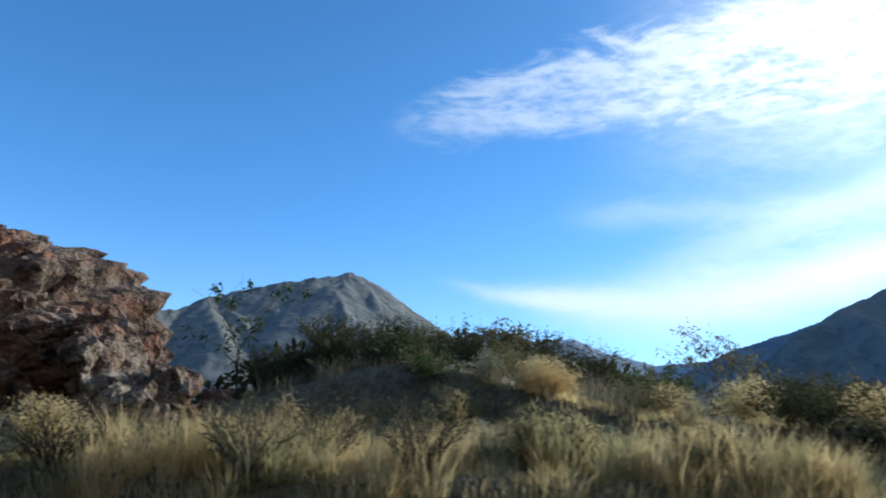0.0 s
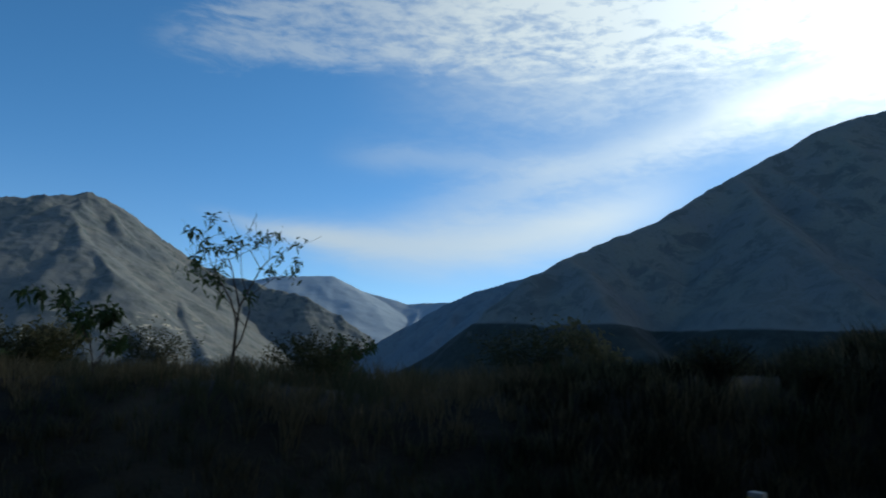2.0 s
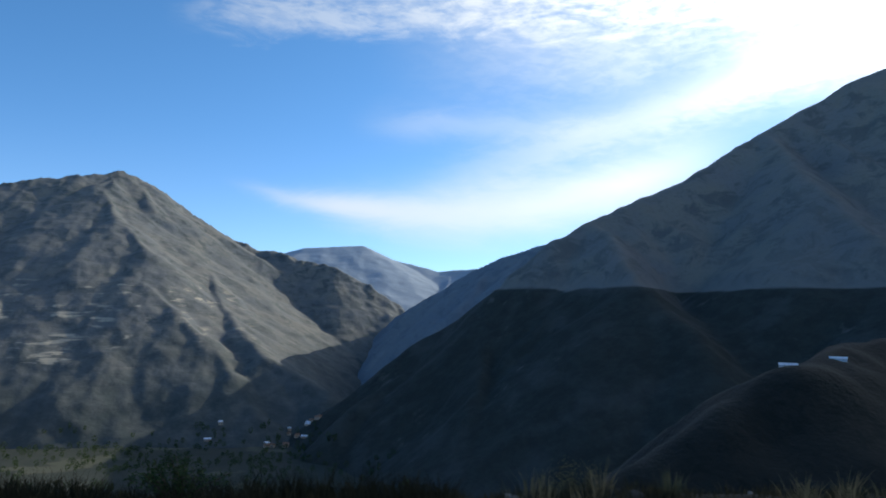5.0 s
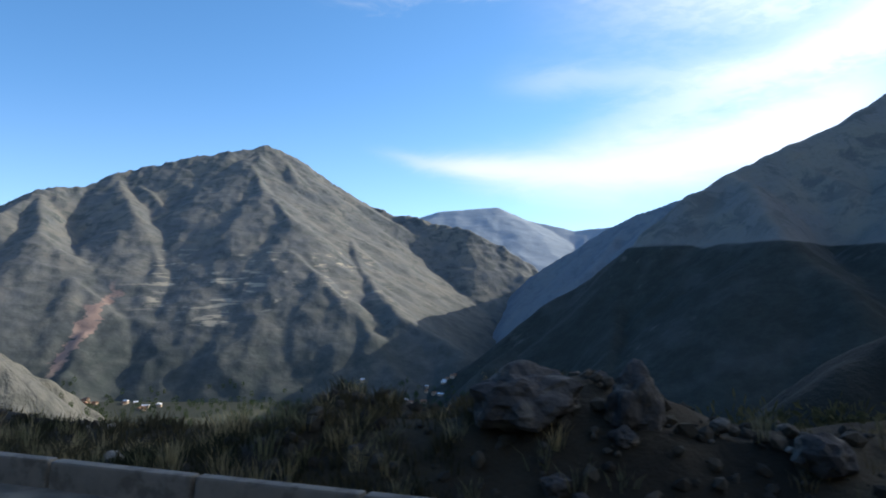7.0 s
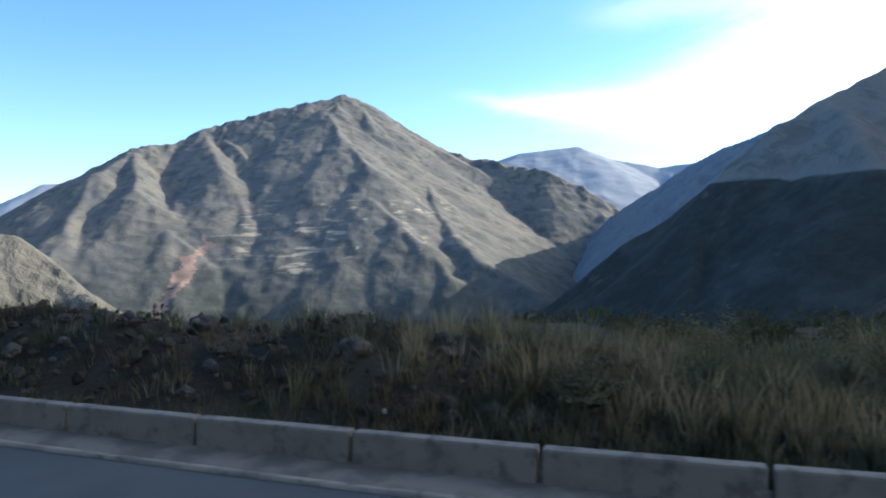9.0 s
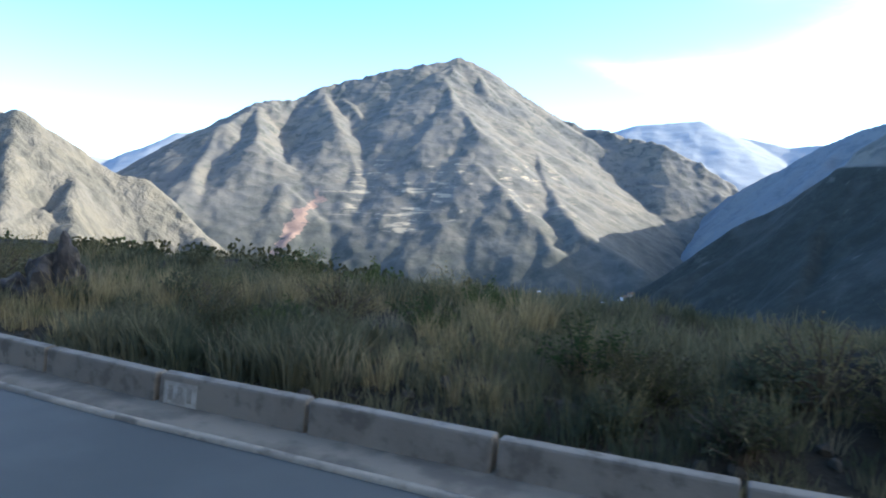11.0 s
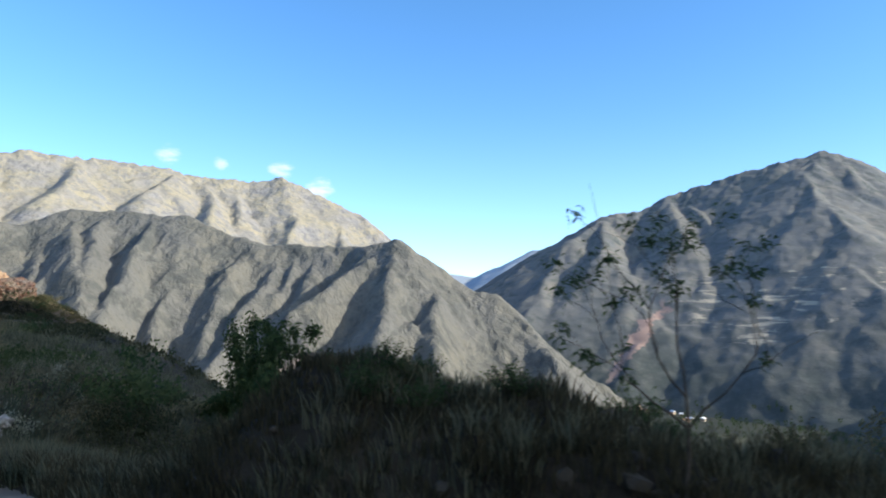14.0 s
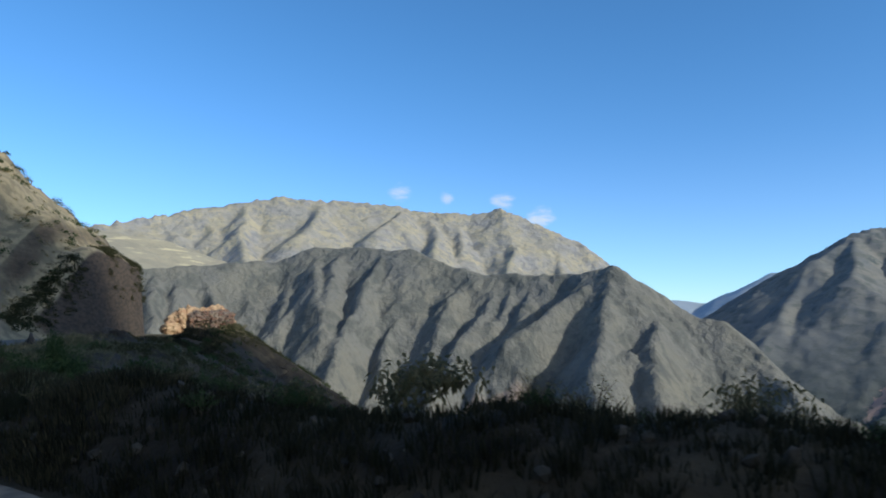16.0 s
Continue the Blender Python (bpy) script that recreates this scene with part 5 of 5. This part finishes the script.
def marker_post(s, d, high):
    x, y, z = ground_at(s, d)
    root = tagged(new("marker_post"), "low pale concrete marker post at the road edge", "post")
    root.matrix_basis = pose(x, y, z - 0.1, 0, 2, 30)
    bm = bmesh.new()
    slab(bm, 0.13, 0.13, high, bevel=0.012, top=0.9)
    part("shaft", bm, M_PALE_STONE, root)
    bm = bmesh.new()
    slab(bm, 0.134, 0.134, 0.12, Matrix.Translation((0, 0, high - 0.16)), bevel=0.01, top=0.95)
    part("band", bm, M_YELLOW, root, "faded yellow band")


marker_post(18.93, 5.6, 1.17)
marker_post(9.2, 5.6, 1.0)


def dead_branch(s, d, seed, mat=None, size=1.0, label="bleached bare branch lying on the spoil heap"):
    """A crooked stem with forked twigs, each a part of its own."""
    rng = random.Random(seed)
    root = tagged(new("dead_branch"), label, "branch")
    x, y, z = ground_at(s, d)
    root.matrix_basis = pose(x, y, z + 0.05, 0, 0, seed * 50) @ Matrix.Scale(size, 4)

    def twig(p, way, long, r, depth):
        pts, q = [p], Vector(p)
        for _ in range(5):
            way = (way + rand_dir(rng) * 0.55).normalized()
            q = q + way * long / 5
            pts.append(tuple(q))
        soup = Soup()
        soup.tube(pts, r, r * 0.5, 4)
        kind = "twig" if depth else "stem"
        new(kind, soup.mesh(kind, mat or M_PALE_WOOD)).parent = root
        if depth < 2:
            for _ in range(3):
                twig(pts[rng.choice((2, 3, 4))], rand_dir(rng, 0.3), long * 0.55, r * 0.6, depth + 1)

    twig((0, 0, 0.05), Vector((0.7, 0.1, 0.5)).normalized(), 0.6, 0.013, 0)


for k, (s, d) in enumerate(((63.2, 6.2), (66.3, 6.4))):
    dead_branch(s, d, k + 2)
dead_branch(125.8, 8.0, 6, M_BARK, 1.0, "dark bare branch sticking out of the bank")
dead_branch(126.3, 8.1, 9, M_BARK, 1.2, "dark bare branch sticking out of the bank")

# ---- far buildings ----
M_ROOF_WHITE = material("white_sheet_roof", two_tone((0.8, 0.82, 0.85), (0.68, 0.7, 0.74), 0.5), rough=0.4, spec=0.5)
M_ADOBE = material("adobe_wall", two_tone((0.4, 0.3, 0.22), (0.5, 0.42, 0.33), 0.2))
M_TILE_ROOF = material("clay_tile_roof", two_tone((0.32, 0.17, 0.11), (0.24, 0.15, 0.1), 0.3))


def surface_z(x, y):
    hit, place_, *_ = scene.ray_cast(bpy.context.evaluated_depsgraph_get(), Vector((x, y, 900)), Vector((0, 0, -1)))
    return place_.z if hit else FLOOR


def house(x, y, long, wide, high, turn, roof_mat, label, shed=False):
    root = tagged(new("shed" if shed else "house"), label, "shed" if shed else "house", group="valley houses" if not shed else "hillside sheds")
    root.matrix_basis = pose(x, y, surface_z(x, y) - 0.8, 0, 0, turn)
    bm = bmesh.new()
    slab(bm, long, wide, high + 0.8)
    part("wall", bm, M_ROOF_WHITE if shed else M_ADOBE, root)
    bm = bmesh.new()
    ridge = 0.35 * wide
    vs = [bm.verts.new(c) for c in ((-long * 0.54, -wide * 0.6, 0), (long * 0.54, -wide * 0.6, 0), (long * 0.54, 0, ridge), (-long * 0.54, 0, ridge),
                                   (long * 0.54, wide * 0.6, 0), (-long * 0.54, wide * 0.6, 0))]
    for q in ((0, 1, 2, 3), (3, 2, 4, 5), (1, 4, 2), (0, 3, 5), (0, 5, 4, 1)):
        bm.faces.new([vs[k] for k in q])
    bmesh.ops.transform(bm, matrix=Matrix.Translation((0, 0, high + 0.8)), verts=bm.verts)
    part("roof", bm, roof_mat, root)
    for k in (-0.25, 0.25):
        bm = bmesh.new()
        slab(bm, long * 0.12, 0.06, high * 0.35, Matrix.Translation((k * long, -wide / 2 - 0.02, 0.8 + high * 0.35)))
        part("window", bm, M_BLACK, root)


bpy.context.view_layer.update()
rng_h = random.Random(77)
for x, y, turn in ((267, 233, 35), (305, 244, 25)):
    house(x, y, 7.0, 2.6, 0.5, turn - 70, M_ROOF_WHITE, "long low shed with a white sheet roof on the slope", True)
for k in range(16):
    house(95 + rng_h.uniform(-90, 130), 1440 + rng_h.uniform(-40, 50), rng_h.uniform(8, 13), 7, rng_h.uniform(3, 5.5), rng_h.uniform(0, 180),
          rng_h.choice((M_TILE_ROOF, M_TILE_ROOF, M_ROOF_WHITE)), "small adobe valley house with a pitched roof")
for k in range(14):
    house(-440 + rng_h.uniform(-70, 90), 1395 + rng_h.uniform(-30, 45), rng_h.uniform(8, 13), 7, rng_h.uniform(3, 5.5), rng_h.uniform(0, 180),
          rng_h.choice((M_TILE_ROOF, M_TILE_ROOF, M_ROOF_WHITE)), "small adobe valley house with a pitched roof")


def valley_trees():
    rng = random.Random(91)
    soup = Soup()
    for k in range(1500):
        x, y = rng.uniform(-650, 300), rng.uniform(1230, 1480) if k < 300 else rng.uniform(560, 1260)
        if k >= 300 and value_noise(np.array(x / 55.0), np.array(y / 55.0), 93) < 0.5:
            continue
        hit, place_, nrm, _, ob, _ = scene.ray_cast(bpy.context.evaluated_depsgraph_get(), Vector((x, y, 900)), Vector((0, 0, -1)))
        if not hit or place_.z > FLOOR + 45:
            continue
        high, r = rng.uniform(6, 14), rng.uniform(2, 4.5)
        soup.tube([(x, y, place_.z - 0.5), (x, y, place_.z + high * 0.6)], 0.3, 0.12, 3)
        for _ in range(46):
            way = rand_dir(rng, 0.1)
            p = Vector((x, y, place_.z + high * 0.6)) + Vector((way.x * r, way.y * r, way.z * high * 0.42)) * rng.uniform(0.4, 1)
            soup.leaf(p, way, way.orthogonal().normalized(), 2.0, 1.4, 0.1)
    tagged(new("valley_woodland", soup.mesh("valley_woodland", M_LEAF)), "rows of dark trees along the valley floor", "trees", kind="stuff")


valley_trees()
